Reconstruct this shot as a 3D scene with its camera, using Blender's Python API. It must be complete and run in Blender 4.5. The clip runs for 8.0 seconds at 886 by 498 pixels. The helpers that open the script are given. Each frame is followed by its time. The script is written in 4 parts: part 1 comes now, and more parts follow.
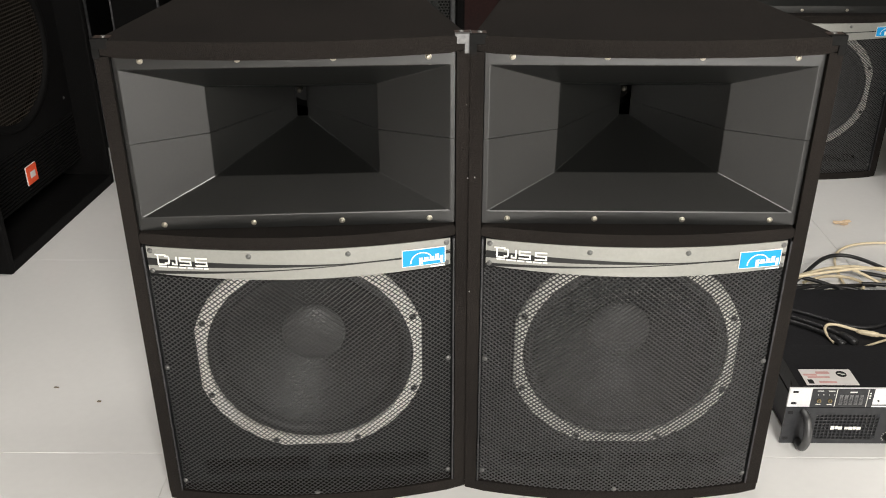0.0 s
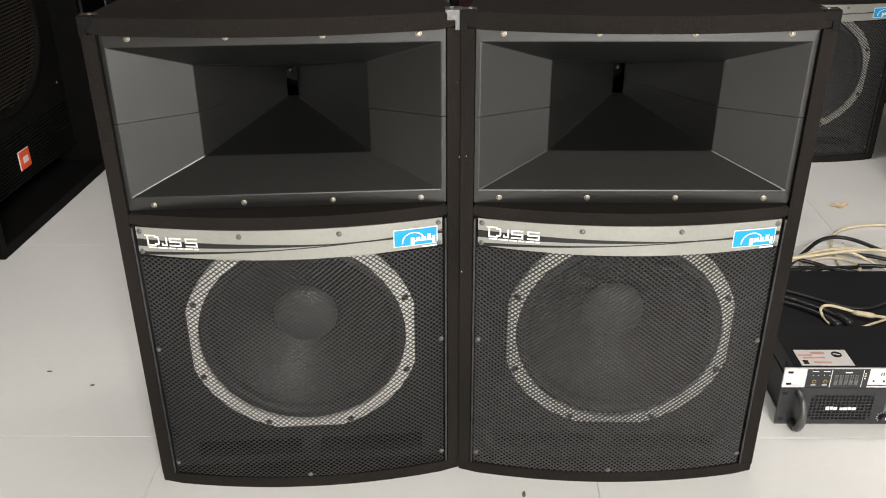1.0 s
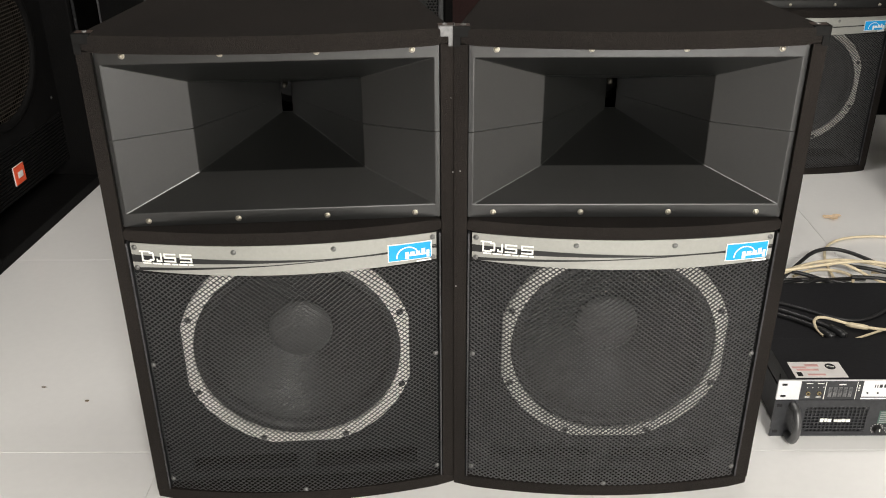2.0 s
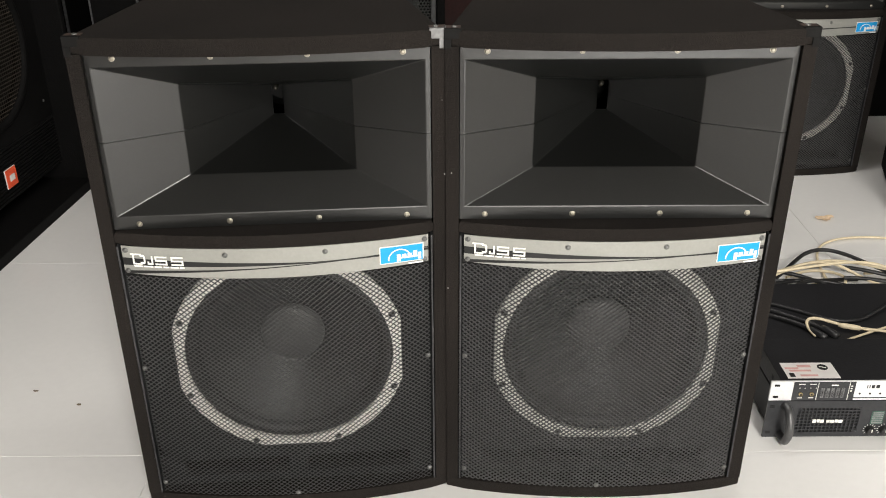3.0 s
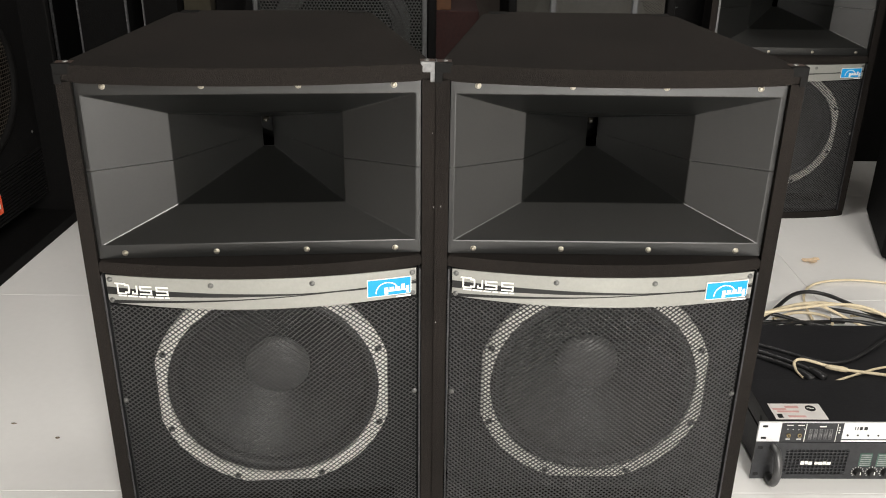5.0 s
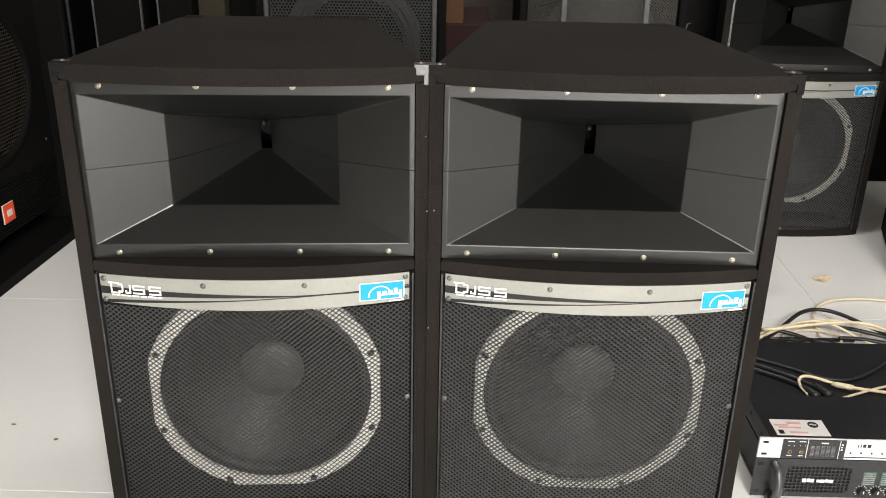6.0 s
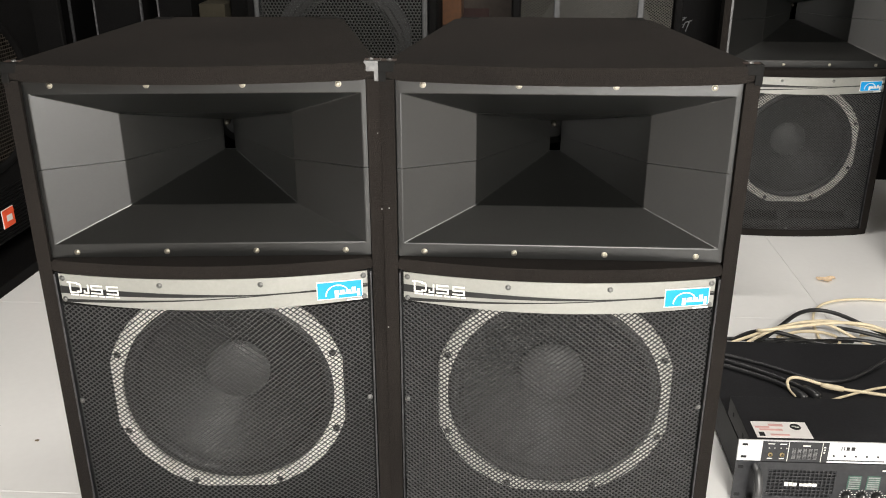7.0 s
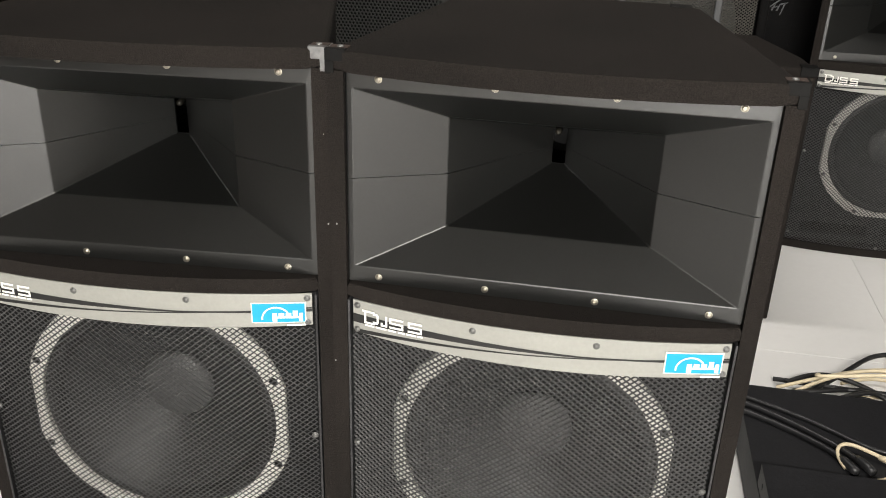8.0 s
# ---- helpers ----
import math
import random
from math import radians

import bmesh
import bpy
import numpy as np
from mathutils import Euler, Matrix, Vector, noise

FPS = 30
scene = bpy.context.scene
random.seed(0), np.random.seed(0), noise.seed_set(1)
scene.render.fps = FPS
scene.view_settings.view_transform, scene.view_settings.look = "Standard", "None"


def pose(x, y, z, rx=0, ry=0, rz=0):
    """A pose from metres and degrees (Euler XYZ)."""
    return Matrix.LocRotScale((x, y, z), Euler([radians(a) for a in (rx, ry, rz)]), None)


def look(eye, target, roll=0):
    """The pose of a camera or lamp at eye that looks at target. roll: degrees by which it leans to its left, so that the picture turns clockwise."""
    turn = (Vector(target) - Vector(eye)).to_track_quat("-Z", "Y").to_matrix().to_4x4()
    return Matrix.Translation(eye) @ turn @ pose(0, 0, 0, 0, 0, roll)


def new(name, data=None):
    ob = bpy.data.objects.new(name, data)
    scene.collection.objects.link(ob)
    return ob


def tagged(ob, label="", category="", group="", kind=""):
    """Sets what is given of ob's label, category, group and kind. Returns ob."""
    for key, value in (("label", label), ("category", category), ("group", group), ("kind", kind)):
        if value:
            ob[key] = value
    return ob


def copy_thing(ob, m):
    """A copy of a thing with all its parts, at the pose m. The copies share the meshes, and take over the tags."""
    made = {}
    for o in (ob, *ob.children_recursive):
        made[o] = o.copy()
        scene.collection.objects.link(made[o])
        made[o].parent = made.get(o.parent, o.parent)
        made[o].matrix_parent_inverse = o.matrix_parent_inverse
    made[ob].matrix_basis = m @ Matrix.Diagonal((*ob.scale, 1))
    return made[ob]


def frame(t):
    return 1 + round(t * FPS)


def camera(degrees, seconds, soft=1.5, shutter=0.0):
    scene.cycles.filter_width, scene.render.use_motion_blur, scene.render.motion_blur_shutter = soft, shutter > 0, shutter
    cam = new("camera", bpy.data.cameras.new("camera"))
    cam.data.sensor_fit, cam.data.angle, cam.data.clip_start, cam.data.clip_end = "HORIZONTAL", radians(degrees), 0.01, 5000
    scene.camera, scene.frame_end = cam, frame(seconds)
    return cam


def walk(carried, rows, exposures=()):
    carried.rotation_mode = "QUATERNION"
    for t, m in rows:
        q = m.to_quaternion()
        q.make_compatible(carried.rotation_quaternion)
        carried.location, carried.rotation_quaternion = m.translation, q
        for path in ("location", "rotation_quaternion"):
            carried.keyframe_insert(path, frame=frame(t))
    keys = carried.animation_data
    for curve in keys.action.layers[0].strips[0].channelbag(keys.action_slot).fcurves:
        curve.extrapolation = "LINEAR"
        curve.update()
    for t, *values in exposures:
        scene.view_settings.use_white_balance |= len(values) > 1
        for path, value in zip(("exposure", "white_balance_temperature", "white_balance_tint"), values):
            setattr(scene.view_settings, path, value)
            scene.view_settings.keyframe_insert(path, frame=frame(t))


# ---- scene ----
cam = camera(52.2, 8.0, soft=1.0, shutter=0.0)
PATH = [
    (0, (0.013, -0.014, 1.138), (-0.004, 1.77, 0.234), -0.0),
    (0.5, (0.023, -0.018, 1.132), (0.008, 1.759, 0.213), -0.1),
    (1, (0.025, -0.012, 1.121), (0.009, 1.761, 0.195), -0.2),
    (1.5, (0.025, -0.015, 1.124), (0.011, 1.764, 0.21), -0.3),
    (2, (0.027, -0.014, 1.127), (0.021, 1.771, 0.224), -0.3),
    (3.5, (0.034, -0.013, 1.126), (0.042, 1.773, 0.228), -0.4),
    (4, (0.035, -0.015, 1.127), (0.048, 1.774, 0.233), -0.4),
    (4.5, (0.032, -0.02, 1.126), (0.067, 1.785, 0.264), 0.4),
    (4.7, (0.029, -0.016, 1.123), (0.069, 1.798, 0.282), 0.7),
    (5.8, (0.059, -0.009, 1.09), (0.061, 1.831, 0.307), 1.5),
    (6, (0.075, -0.016, 1.09), (0.059, 1.827, 0.313), 1.2),
    (6.5, (0.13, -0.039, 1.087), (0.079, 1.807, 0.318), 0.0),
    (7, (0.195, -0.001, 1.073), (0.099, 1.844, 0.308), -0.1),
    (7.2, (0.22, 0.051, 1.075), (0.103, 1.895, 0.311), 0.4),
    (7.5, (0.268, 0.141, 1.076), (0.103, 1.984, 0.316), 1.9),
    (7.8, (0.308, 0.217, 1.074), (0.072, 2.027, 0.255), 1.7),
    (8, (0.356, 0.273, 1.067), (0.045, 2.056, 0.215), 1.8),
]
EXPOSURES = [(0.0, -0.14), (4.7, -0.10), (5.8, 0.10), (7.0, 0.18), (8.0, 0.10)]
walk(cam, [(t, look(eye, target, roll)) for t, eye, target, roll in PATH], EXPOSURES)

# ---- light: ceiling tubes and a soft shopfront behind the viewer ----
world = bpy.data.worlds.new("shop_air")
scene.world = world
world.use_nodes = True
world.node_tree.nodes["Background"].inputs[0].default_value = (0.75, 0.85, 1.0, 1)
world.node_tree.nodes["Background"].inputs[1].default_value = 0.006


def area_lamp(name, at, target, sx, sy, power, colour):
    data = bpy.data.lights.new(name, "AREA")
    data.shape, data.size, data.size_y, data.energy, data.color = "RECTANGLE", sx, sy, power, colour
    ob = new(name, data)
    ob.matrix_basis = look(at, target)
    return ob


area_lamp("tube_light", (0.30, 2.30, 2.72), (0.30, 2.30, 0), 1.25, 0.10, 26, (1.0, 0.96, 0.90))
area_lamp("tube_light", (0.8, -2.3, 2.72), (0.8, -1.9, 0), 1.25, 0.10, 240, (1.0, 0.96, 0.89))
area_lamp("shopfront_daylight", (0.9, -3.15, 0.95), (0.6, 1.3, 0.6), 2.4, 1.85, 150, (1.0, 0.98, 0.94))


# ---- materials ----
def material(name, colour, rough=0.6, metal=0.0, scale=40.0, vary=0.25, bump=0.0, stain=0.15, spread=0.1, bump_scale=None, coat=0.0, spec=0.5):
    m = bpy.data.materials.new(name)
    m.use_nodes = True
    n, l = m.node_tree.nodes, m.node_tree.links
    b = n["Principled BSDF"]
    b.inputs["Metallic"].default_value = metal
    b.inputs["Coat Weight"].default_value = coat
    b.inputs["Specular IOR Level"].default_value = spec
    co = n.new("ShaderNodeTexCoord")
    fine, big = n.new("ShaderNodeTexNoise"), n.new("ShaderNodeTexNoise")
    fine.inputs["Scale"].default_value, fine.inputs["Detail"].default_value = scale, 6
    big.inputs["Scale"].default_value, big.inputs["Detail"].default_value = 3.5, 4
    l.new(co.outputs["Object"], fine.inputs["Vector"])
    l.new(co.outputs["Object"], big.inputs["Vector"])

    def ranged(sock, lo, hi):
        r = n.new("ShaderNodeMapRange")
        r.interpolation_type = "SMOOTHSTEP"
        r.inputs["From Min"].default_value, r.inputs["From Max"].default_value = 0.2, 0.8
        r.inputs["To Min"].default_value, r.inputs["To Max"].default_value = lo, hi
        l.new(sock, r.inputs["Value"])
        return r.outputs["Result"]

    a = ranged(fine.outputs["Fac"], 1 - vary, 1 + vary)
    c = ranged(big.outputs["Fac"], 1 - stain, 1 + stain)
    mul = n.new("ShaderNodeMath")
    mul.operation = "MULTIPLY"
    l.new(a, mul.inputs[0])
    l.new(c, mul.inputs[1])
    mix = n.new("ShaderNodeVectorMath")
    mix.operation = "SCALE"
    mix.inputs[0].default_value = colour
    l.new(mul.outputs[0], mix.inputs["Scale"])
    l.new(mix.outputs["Vector"], b.inputs["Base Color"])
    l.new(ranged(big.outputs["Fac"], max(0.03, rough - spread), min(1, rough + spread)), b.inputs["Roughness"])
    if bump:
        bp = n.new("ShaderNodeBump")
        bp.inputs["Strength"].default_value, bp.inputs["Distance"].default_value = bump, 0.002
        src = fine
        if bump_scale:
            src = n.new("ShaderNodeTexNoise")
            src.inputs["Scale"].default_value, src.inputs["Detail"].default_value = bump_scale, 3
            l.new(co.outputs["Object"], src.inputs["Vector"])
        l.new(src.outputs["Fac"], bp.inputs["Height"])
        l.new(bp.outputs["Normal"], b.inputs["Normal"])
    return m


CARPET = material("charcoal_carpet", (0.0140, 0.0117, 0.0103), 0.95, 0, 620, 0.5, 0.7, 0.34, 0.04, None, 0.0, 0.15)
HORN = material("grey_moulded_plastic", (0.0065, 0.0067, 0.0063), 0.30, 0, 260, 0.2, 0.015, 0.18, 0.035, 900, 0.0, 0.62)
BAFFLE = material("black_painted_board", (0.013, 0.013, 0.0135), 0.7, 0, 120, 0.3, 0.3, 0.15, 0.1, None, 0.0, 0.3)
GRILLE = material("black_enamelled_steel", (0.046, 0.046, 0.047), 0.36, 0.0, 60, 0.2, 0, 0.1, 0.08, None, 0.0, 0.7)
CHANNEL = material("worn_black_channel", (0.035, 0.035, 0.037), 0.35, 0.3, 60, 0.4, 0.2, 0.4, 0.1)
RING = material("silver_gasket", (0.95, 0.93, 0.88), 0.42, 0.2, 120, 0.05, 0.15, 0.12)
# the same gasket, its weaker highlight put into a greyer colour
DIMRING = material("less_lit_gasket", (0.66, 0.65, 0.61), 0.5, 0.2, 120, 0.08, 0.15, 0.15)
CONE = material("treated_paper_cone", (0.036, 0.0365, 0.0365), 0.46, 0, 200, 0.25, 0.4, 0.2)
SURROUND = material("coated_cloth_surround", (0.018, 0.018, 0.018), 0.5, 0, 150, 0.25, 0.2, 0.2)
CAP = material("dust_cap_felt", (0.085, 0.0855, 0.0855), 0.45, 0, 300, 0.2, 0.3, 0.2)
BADGE = material("brushed_badge_plate", (0.30, 0.30, 0.276), 0.38, 0.2, 200, 0.04, 0.05, 0.08)
INK = material("badge_black_ink", (0.008, 0.008, 0.008), 0.6, 0, 80, 0.1)
WHITE = material("white_print", (0.82, 0.81, 0.76), 0.5, 0, 80, 0.05)
BLUE = material("blue_print", (0.0, 0.31, 0.74), 0.5, 0, 80, 0.04)
SCREW = material("nickel_screw", (0.40, 0.37, 0.31), 0.35, 0.95, 300, 0.3, 0.2)
DULLSCREW = material("dull_zinc_screw", (0.17, 0.17, 0.165), 0.45, 0.7, 300, 0.3, 0.2)
DARKSCREW = material("blackened_bolt", (0.03, 0.03, 0.028), 0.4, 0.6, 200, 0.3)
PALECORNER = material("pale_corner_steel", (0.15, 0.15, 0.15), 0.45, 0.4, 150, 0.25, 0.1, 0.2)
CORNER = material("scuffed_corner_steel", (0.007, 0.0068, 0.0066), 0.6, 0.0, 150, 0.3, 0.1, 0.3, 0.1, None, 0.0, 0.1)
RUSTY = material("rust_worn_steel", (0.045, 0.026, 0.019), 0.6, 0.2, 260, 0.45, 0.3, 0.4)
DIMTRIM = material("dusty_edge_trim", (0.12, 0.12, 0.125), 0.5, 0.5, 120, 0.4, 0.1, 0.35)
BROWNMESH = material("brown_dusty_wire", (0.036, 0.029, 0.021), 0.6, 0.1, 90, 0.4, 0.1, 0.4)
BRASS = material("throat_driver_metal", (0.03, 0.027, 0.02), 0.5, 0.3, 100, 0.3)
RUBBER = material("black_rubber", (0.015, 0.015, 0.015), 0.55, 0, 80, 0.2)
BOX = material("black_textured_paint", (0.0032, 0.0030, 0.0030), 0.75, 0, 200, 0.3, 0.5, 0.2, 0.1, None, 0.0, 0.12)
TRIM = material("aluminium_trim", (0.35, 0.35, 0.35), 0.35, 0.8, 120, 0.3, 0.1)
GREYFRAME = material("grey_grille_frame", (0.07, 0.072, 0.075), 0.5, 0.2, 100, 0.2, 0.2)
PERF = material("perforated_steel", (0.030, 0.030, 0.030), 0.5, 0.3, 100, 0.25)
EXPANDED = material("dusty_expanded_steel", (0.06, 0.057, 0.05), 0.55, 0.3, 100, 0.25)
ORANGE = material("orange_red_print", (0.80, 0.09, 0.03), 0.45, 0, 80, 0.06)
TILE = material("glazed_floor_tile", (0.81, 0.80, 0.79), 0.3, 0, 60, 0.012, 0.0, 0.02, 0.02)
GROUT = material("tile_grout", (0.70, 0.67, 0.62), 0.9, 0, 60, 0.2, 0.4)
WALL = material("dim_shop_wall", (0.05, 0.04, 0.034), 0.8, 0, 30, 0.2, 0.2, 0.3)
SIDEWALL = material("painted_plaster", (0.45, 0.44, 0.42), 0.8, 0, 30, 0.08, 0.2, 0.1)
AMPTOP = material("amp_black_steel", (0.009, 0.009, 0.0105), 0.55, 0.0, 200, 0.3, 0.2, 0.2, 0.08, None, 0.0, 0.3)
AMPFACE = material("amp_face_paint", (0.030, 0.031, 0.034), 0.4, 0.2, 150, 0.2, 0.1, 0.15)
AMPLIGHT = material("pale_aluminium_face", (0.74, 0.74, 0.75), 0.35, 0.25, 200, 0.05, 0.05, 0.05)
CREAM = material("cream_cable_jacket", (0.70, 0.60, 0.42), 0.5, 0, 60, 0.12, 0.1, 0.15)
BLACKCABLE = material("black_cable_jacket", (0.012, 0.012, 0.013), 0.4, 0, 60, 0.2, 0.1)
PAPER = material("glossy_paper_label", (0.72, 0.69, 0.67), 0.35, 0, 30, 0.05)
PINK = material("faded_red_print", (0.62, 0.36, 0.34), 0.4, 0, 30, 0.15)
GOLD = material("gold_jack", (0.42, 0.33, 0.17), 0.35, 0.9, 60, 0.1)
GREEN = material("green_led_off", (0.05, 0.11, 0.085), 0.3, 0, 60, 0.1)
CARD = material("brown_cardboard", (0.09, 0.037, 0.014), 0.85, 0, 60, 0.15, 0.2, 0.2)
MUSTARD = material("mustard_card", (0.028, 0.023, 0.012), 0.8, 0, 60, 0.15, 0.2, 0.2)
MAROON = material("maroon_cloth", (0.022, 0.005, 0.004), 0.9, 0, 120, 0.3, 0.4, 0.3)
LEAF = material("dry_leaf_skin", (0.70, 0.53, 0.36), 0.7, 0, 120, 0.2, 0.4, 0.25)
SPECK = material("dirt_crumb", (0.16, 0.12, 0.08), 0.9, 0, 100, 0.3)
CEILING = material("grey_ceiling_board", (0.24, 0.235, 0.225), 0.85, 0, 40, 0.05)


# ---- mesh helpers ----
def link_mesh(name, bm, mat, smooth=False):
    bmesh.ops.recalc_face_normals(bm, faces=bm.faces)
    me = bpy.data.meshes.new(name)
    bm.to_mesh(me)
    bm.free()
    if smooth:
        for p in me.polygons:
            p.use_smooth = True
    me.materials.append(mat)
    return new(name, me)


def part(name, bm, mat, parent, label="", smooth=False):
    ob = link_mesh(name, bm, mat, smooth)
    ob.parent = parent
    if label:
        ob["label"] = label
    return ob


def shared(name, me, parent, m):
    ob = new(name, me)
    ob.parent = parent
    ob.matrix_basis = m
    return ob


def empty(name, m, label, category, group=""):
    ob = new(name)
    ob.empty_display_size = 0.05
    ob.matrix_basis = m
    return tagged(ob, label, category, group)


def box(x0, x1, y0, y1, z0, z1, bevel=0.0, seg=2, bm=None):
    out = bmesh.new() if bm is None else bm
    r = bmesh.ops.create_cube(out, size=1)
    vs = r["verts"]
    for v in vs:
        v.co = Vector((x0 + (v.co.x + 0.5) * (x1 - x0), y0 + (v.co.y + 0.5) * (y1 - y0), z0 + (v.co.z + 0.5) * (z1 - z0)))
    if bevel:
        es = list({e for v in vs for e in v.link_edges})
        bmesh.ops.bevel(out, geom=es, offset=bevel, segments=seg, affect="EDGES", profile=0.5)
    return out


def prism(outline, z0, z1, bevel=0.0, seg=3, bm=None):
    """An upright prism over a plan outline."""
    out = bmesh.new() if bm is None else bm
    lo = [out.verts.new((x, y, z0)) for x, y in outline]
    hi = [out.verts.new((x, y, z1)) for x, y in outline]
    n = len(outline)
    faces = [out.faces.new(lo[::-1]), out.faces.new(hi)]
    caps = list(faces)
    for i in range(n):
        faces.append(out.faces.new((lo[i], lo[(i + 1) % n], hi[(i + 1) % n], hi[i])))
    if bevel:
        es = list({e for f in caps for e in f.edges})
        bmesh.ops.bevel(out, geom=es, offset=bevel, segments=seg, affect="EDGES", profile=0.5)
    return out


def lathe(profile, steps=40, bm=None, axis_at=(0, 0)):
    """Turns (radius, y) pairs round the y axis through (x, z) = axis_at."""
    out = bmesh.new() if bm is None else bm
    rings = []
    for r, y in profile:
        if r < 1e-6:
            rings.append([out.verts.new((axis_at[0], y, axis_at[1]))])
        else:
            rings.append([out.verts.new((axis_at[0] + r * math.cos(2 * math.pi * k / steps), y, axis_at[1] + r * math.sin(2 * math.pi * k / steps))) for k in range(steps)])
    for a, b in zip(rings, rings[1:]):
        for k in range(steps):
            k2 = (k + 1) % steps
            if len(a) == 1 and len(b) == 1:
                continue
            if len(a) == 1:
                out.faces.new((a[0], b[k], b[k2]))
            elif len(b) == 1:
                out.faces.new((a[k], b[0], a[k2]))
            else:
                out.faces.new((a[k], b[k], b[k2], a[k2]))
    return out


def bend(bm, f):
    for v in bm.verts:
        v.co = f(v.co)
    return bm


def screw_mesh(name, r, mat):
    """A domed cross-head screw, facing -y."""
    bm = lathe([(r * 1.25, 0.0), (r * 1.25, -r * 0.15), (r, -r * 0.2), (r * 0.92, -r * 0.45), (r * 0.6, -r * 0.66), (0, -r * 0.72)], 14)
    for w, h in ((0.62, 0.13), (0.13, 0.62)):
        box(-r * w, r * w, -r * 0.78, -r * 0.6, -r * h, r * h, 0, 1, bm)
    bmesh.ops.recalc_face_normals(bm, faces=bm.faces)
    me = bpy.data.meshes.new(name)
    bm.to_mesh(me)
    bm.free()
    me.materials.append(mat)
    return me


SCREW_MESH = screw_mesh("screw", 0.0037, SCREW)
SMALL_SCREW = screw_mesh("small_screw", 0.0036, DULLSCREW)
BOLT_MESH = screw_mesh("bolt", 0.0046, DARKSCREW)


def strand_mesh(width, height, px, pz, wide, deep, surface, turned=False):
    """Expanded metal: diamonds px wide and pz high, joined, laid on surface(x, z) -> y, over x +-width/2 and z 0..height."""
    verts, faces = [], []

    def strand(x0, z0, x1, z1):
        dx, dz = x1 - x0, z1 - z0
        s = math.hypot(dx, dz)
        nx, nz = -dz / s * wide / 2, dx / s * wide / 2
        y0, y1 = surface(x0, z0), surface(x1, z1)
        b = len(verts)
        for x, z, y in ((x0, z0, y0), (x1, z1, y1)):
            # the face of a strand leans back, its lower edge forward; on a turned sheet the upper edge is forward
            ya, yb = (y + deep * 0.3, y - deep) if turned else (y - deep, y + deep * 0.3)
            verts.extend(((x - nx, ya, z - abs(nz)), (x + nx, yb, z + abs(nz)), (x + nx, yb + deep * 0.8, z + abs(nz)), (x - nx, ya + deep * 0.8, z - abs(nz))))
        for a, c in ((0, 1), (1, 2), (2, 3), (3, 0)):
            faces.append((b + a, b + c, b + 4 + c, b + 4 + a))

    rows, cols = int(height / (pz / 2)), int(width / (px / 2))
    for j in range(rows):
        for i in range(cols):
            x0, x1 = -width / 2 + i * px / 2, -width / 2 + (i + 1) * px / 2
            z0, z1 = j * pz / 2, (j + 1) * pz / 2
            if (i + j) % 2:
                strand(x0, z1, x1, z0)
            else:
                strand(x0, z0, x1, z1)
    me = bpy.data.meshes.new("mesh_grille")
    me.from_pydata(verts, [], faces)
    me.update()
    return me


# ---- setting ----
def ring_of_walls():
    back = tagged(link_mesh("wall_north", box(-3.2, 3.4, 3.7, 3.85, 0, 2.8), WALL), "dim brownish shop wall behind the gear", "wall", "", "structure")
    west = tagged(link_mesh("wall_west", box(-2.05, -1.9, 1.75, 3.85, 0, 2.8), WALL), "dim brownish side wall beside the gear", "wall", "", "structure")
    # added out of view: gives the left horn's right flare something dark to reflect
    tagged(link_mesh("wall_west", box(-1.27, -1.12, -3.2, 1.60, 0, 2.8), WALL), "unseen dark wall added to darken the horn reflections", "wall", "", "structure")
    tagged(link_mesh("wall_west", box(-2.05, -1.12, 1.60, 1.75, 0, 2.8), WALL), "unseen return closing the added dark wall", "wall", "", "structure")
    east = tagged(link_mesh("wall_east", box(3.4, 3.55, -3.2, 3.85, 0, 2.8), SIDEWALL), "plain pale plaster side wall", "wall", "", "structure")
    south = tagged(link_mesh("wall_south", box(-3.35, 3.55, -3.35, -3.2, 0, 2.8), SIDEWALL), "plain pale plaster wall behind the viewer", "wall", "", "structure")
    tagged(link_mesh("ceiling", box(-3.35, 3.55, -3.35, 3.85, 2.8, 2.95), CEILING), "plain grey board ceiling", "ceiling", "", "structure")


ring_of_walls()
FLOOR = tagged(link_mesh("floor", box(-3.35, 3.55, -3.35, 3.85, -0.12, -0.0022), GROUT), "pale grey glazed tile floor with thin joints", "floor", "", "structure")

# ---- the two-way horn loudspeaker ----
W, H, D, BACK = 0.529, 0.830, 0.45, 0.325
BULGE = 0.031


def front_y(x, half=W / 2):
    return -BULGE * (1 - (x / half) ** 2)


def plan(inset=0.0, n=16, setback=0.0):
    hw = W / 2 - inset
    pts = [(-hw + 2 * hw * k / n, front_y(-hw + 2 * hw * k / n, hw) + setback) for k in range(n + 1)]
    hb = BACK / 2 - inset
    pts += [(hb + 0.02, D - inset - 0.03), (hb - 0.01, D - inset), (-hb + 0.01, D - inset), (-hb - 0.02, D - inset - 0.03)]
    return pts


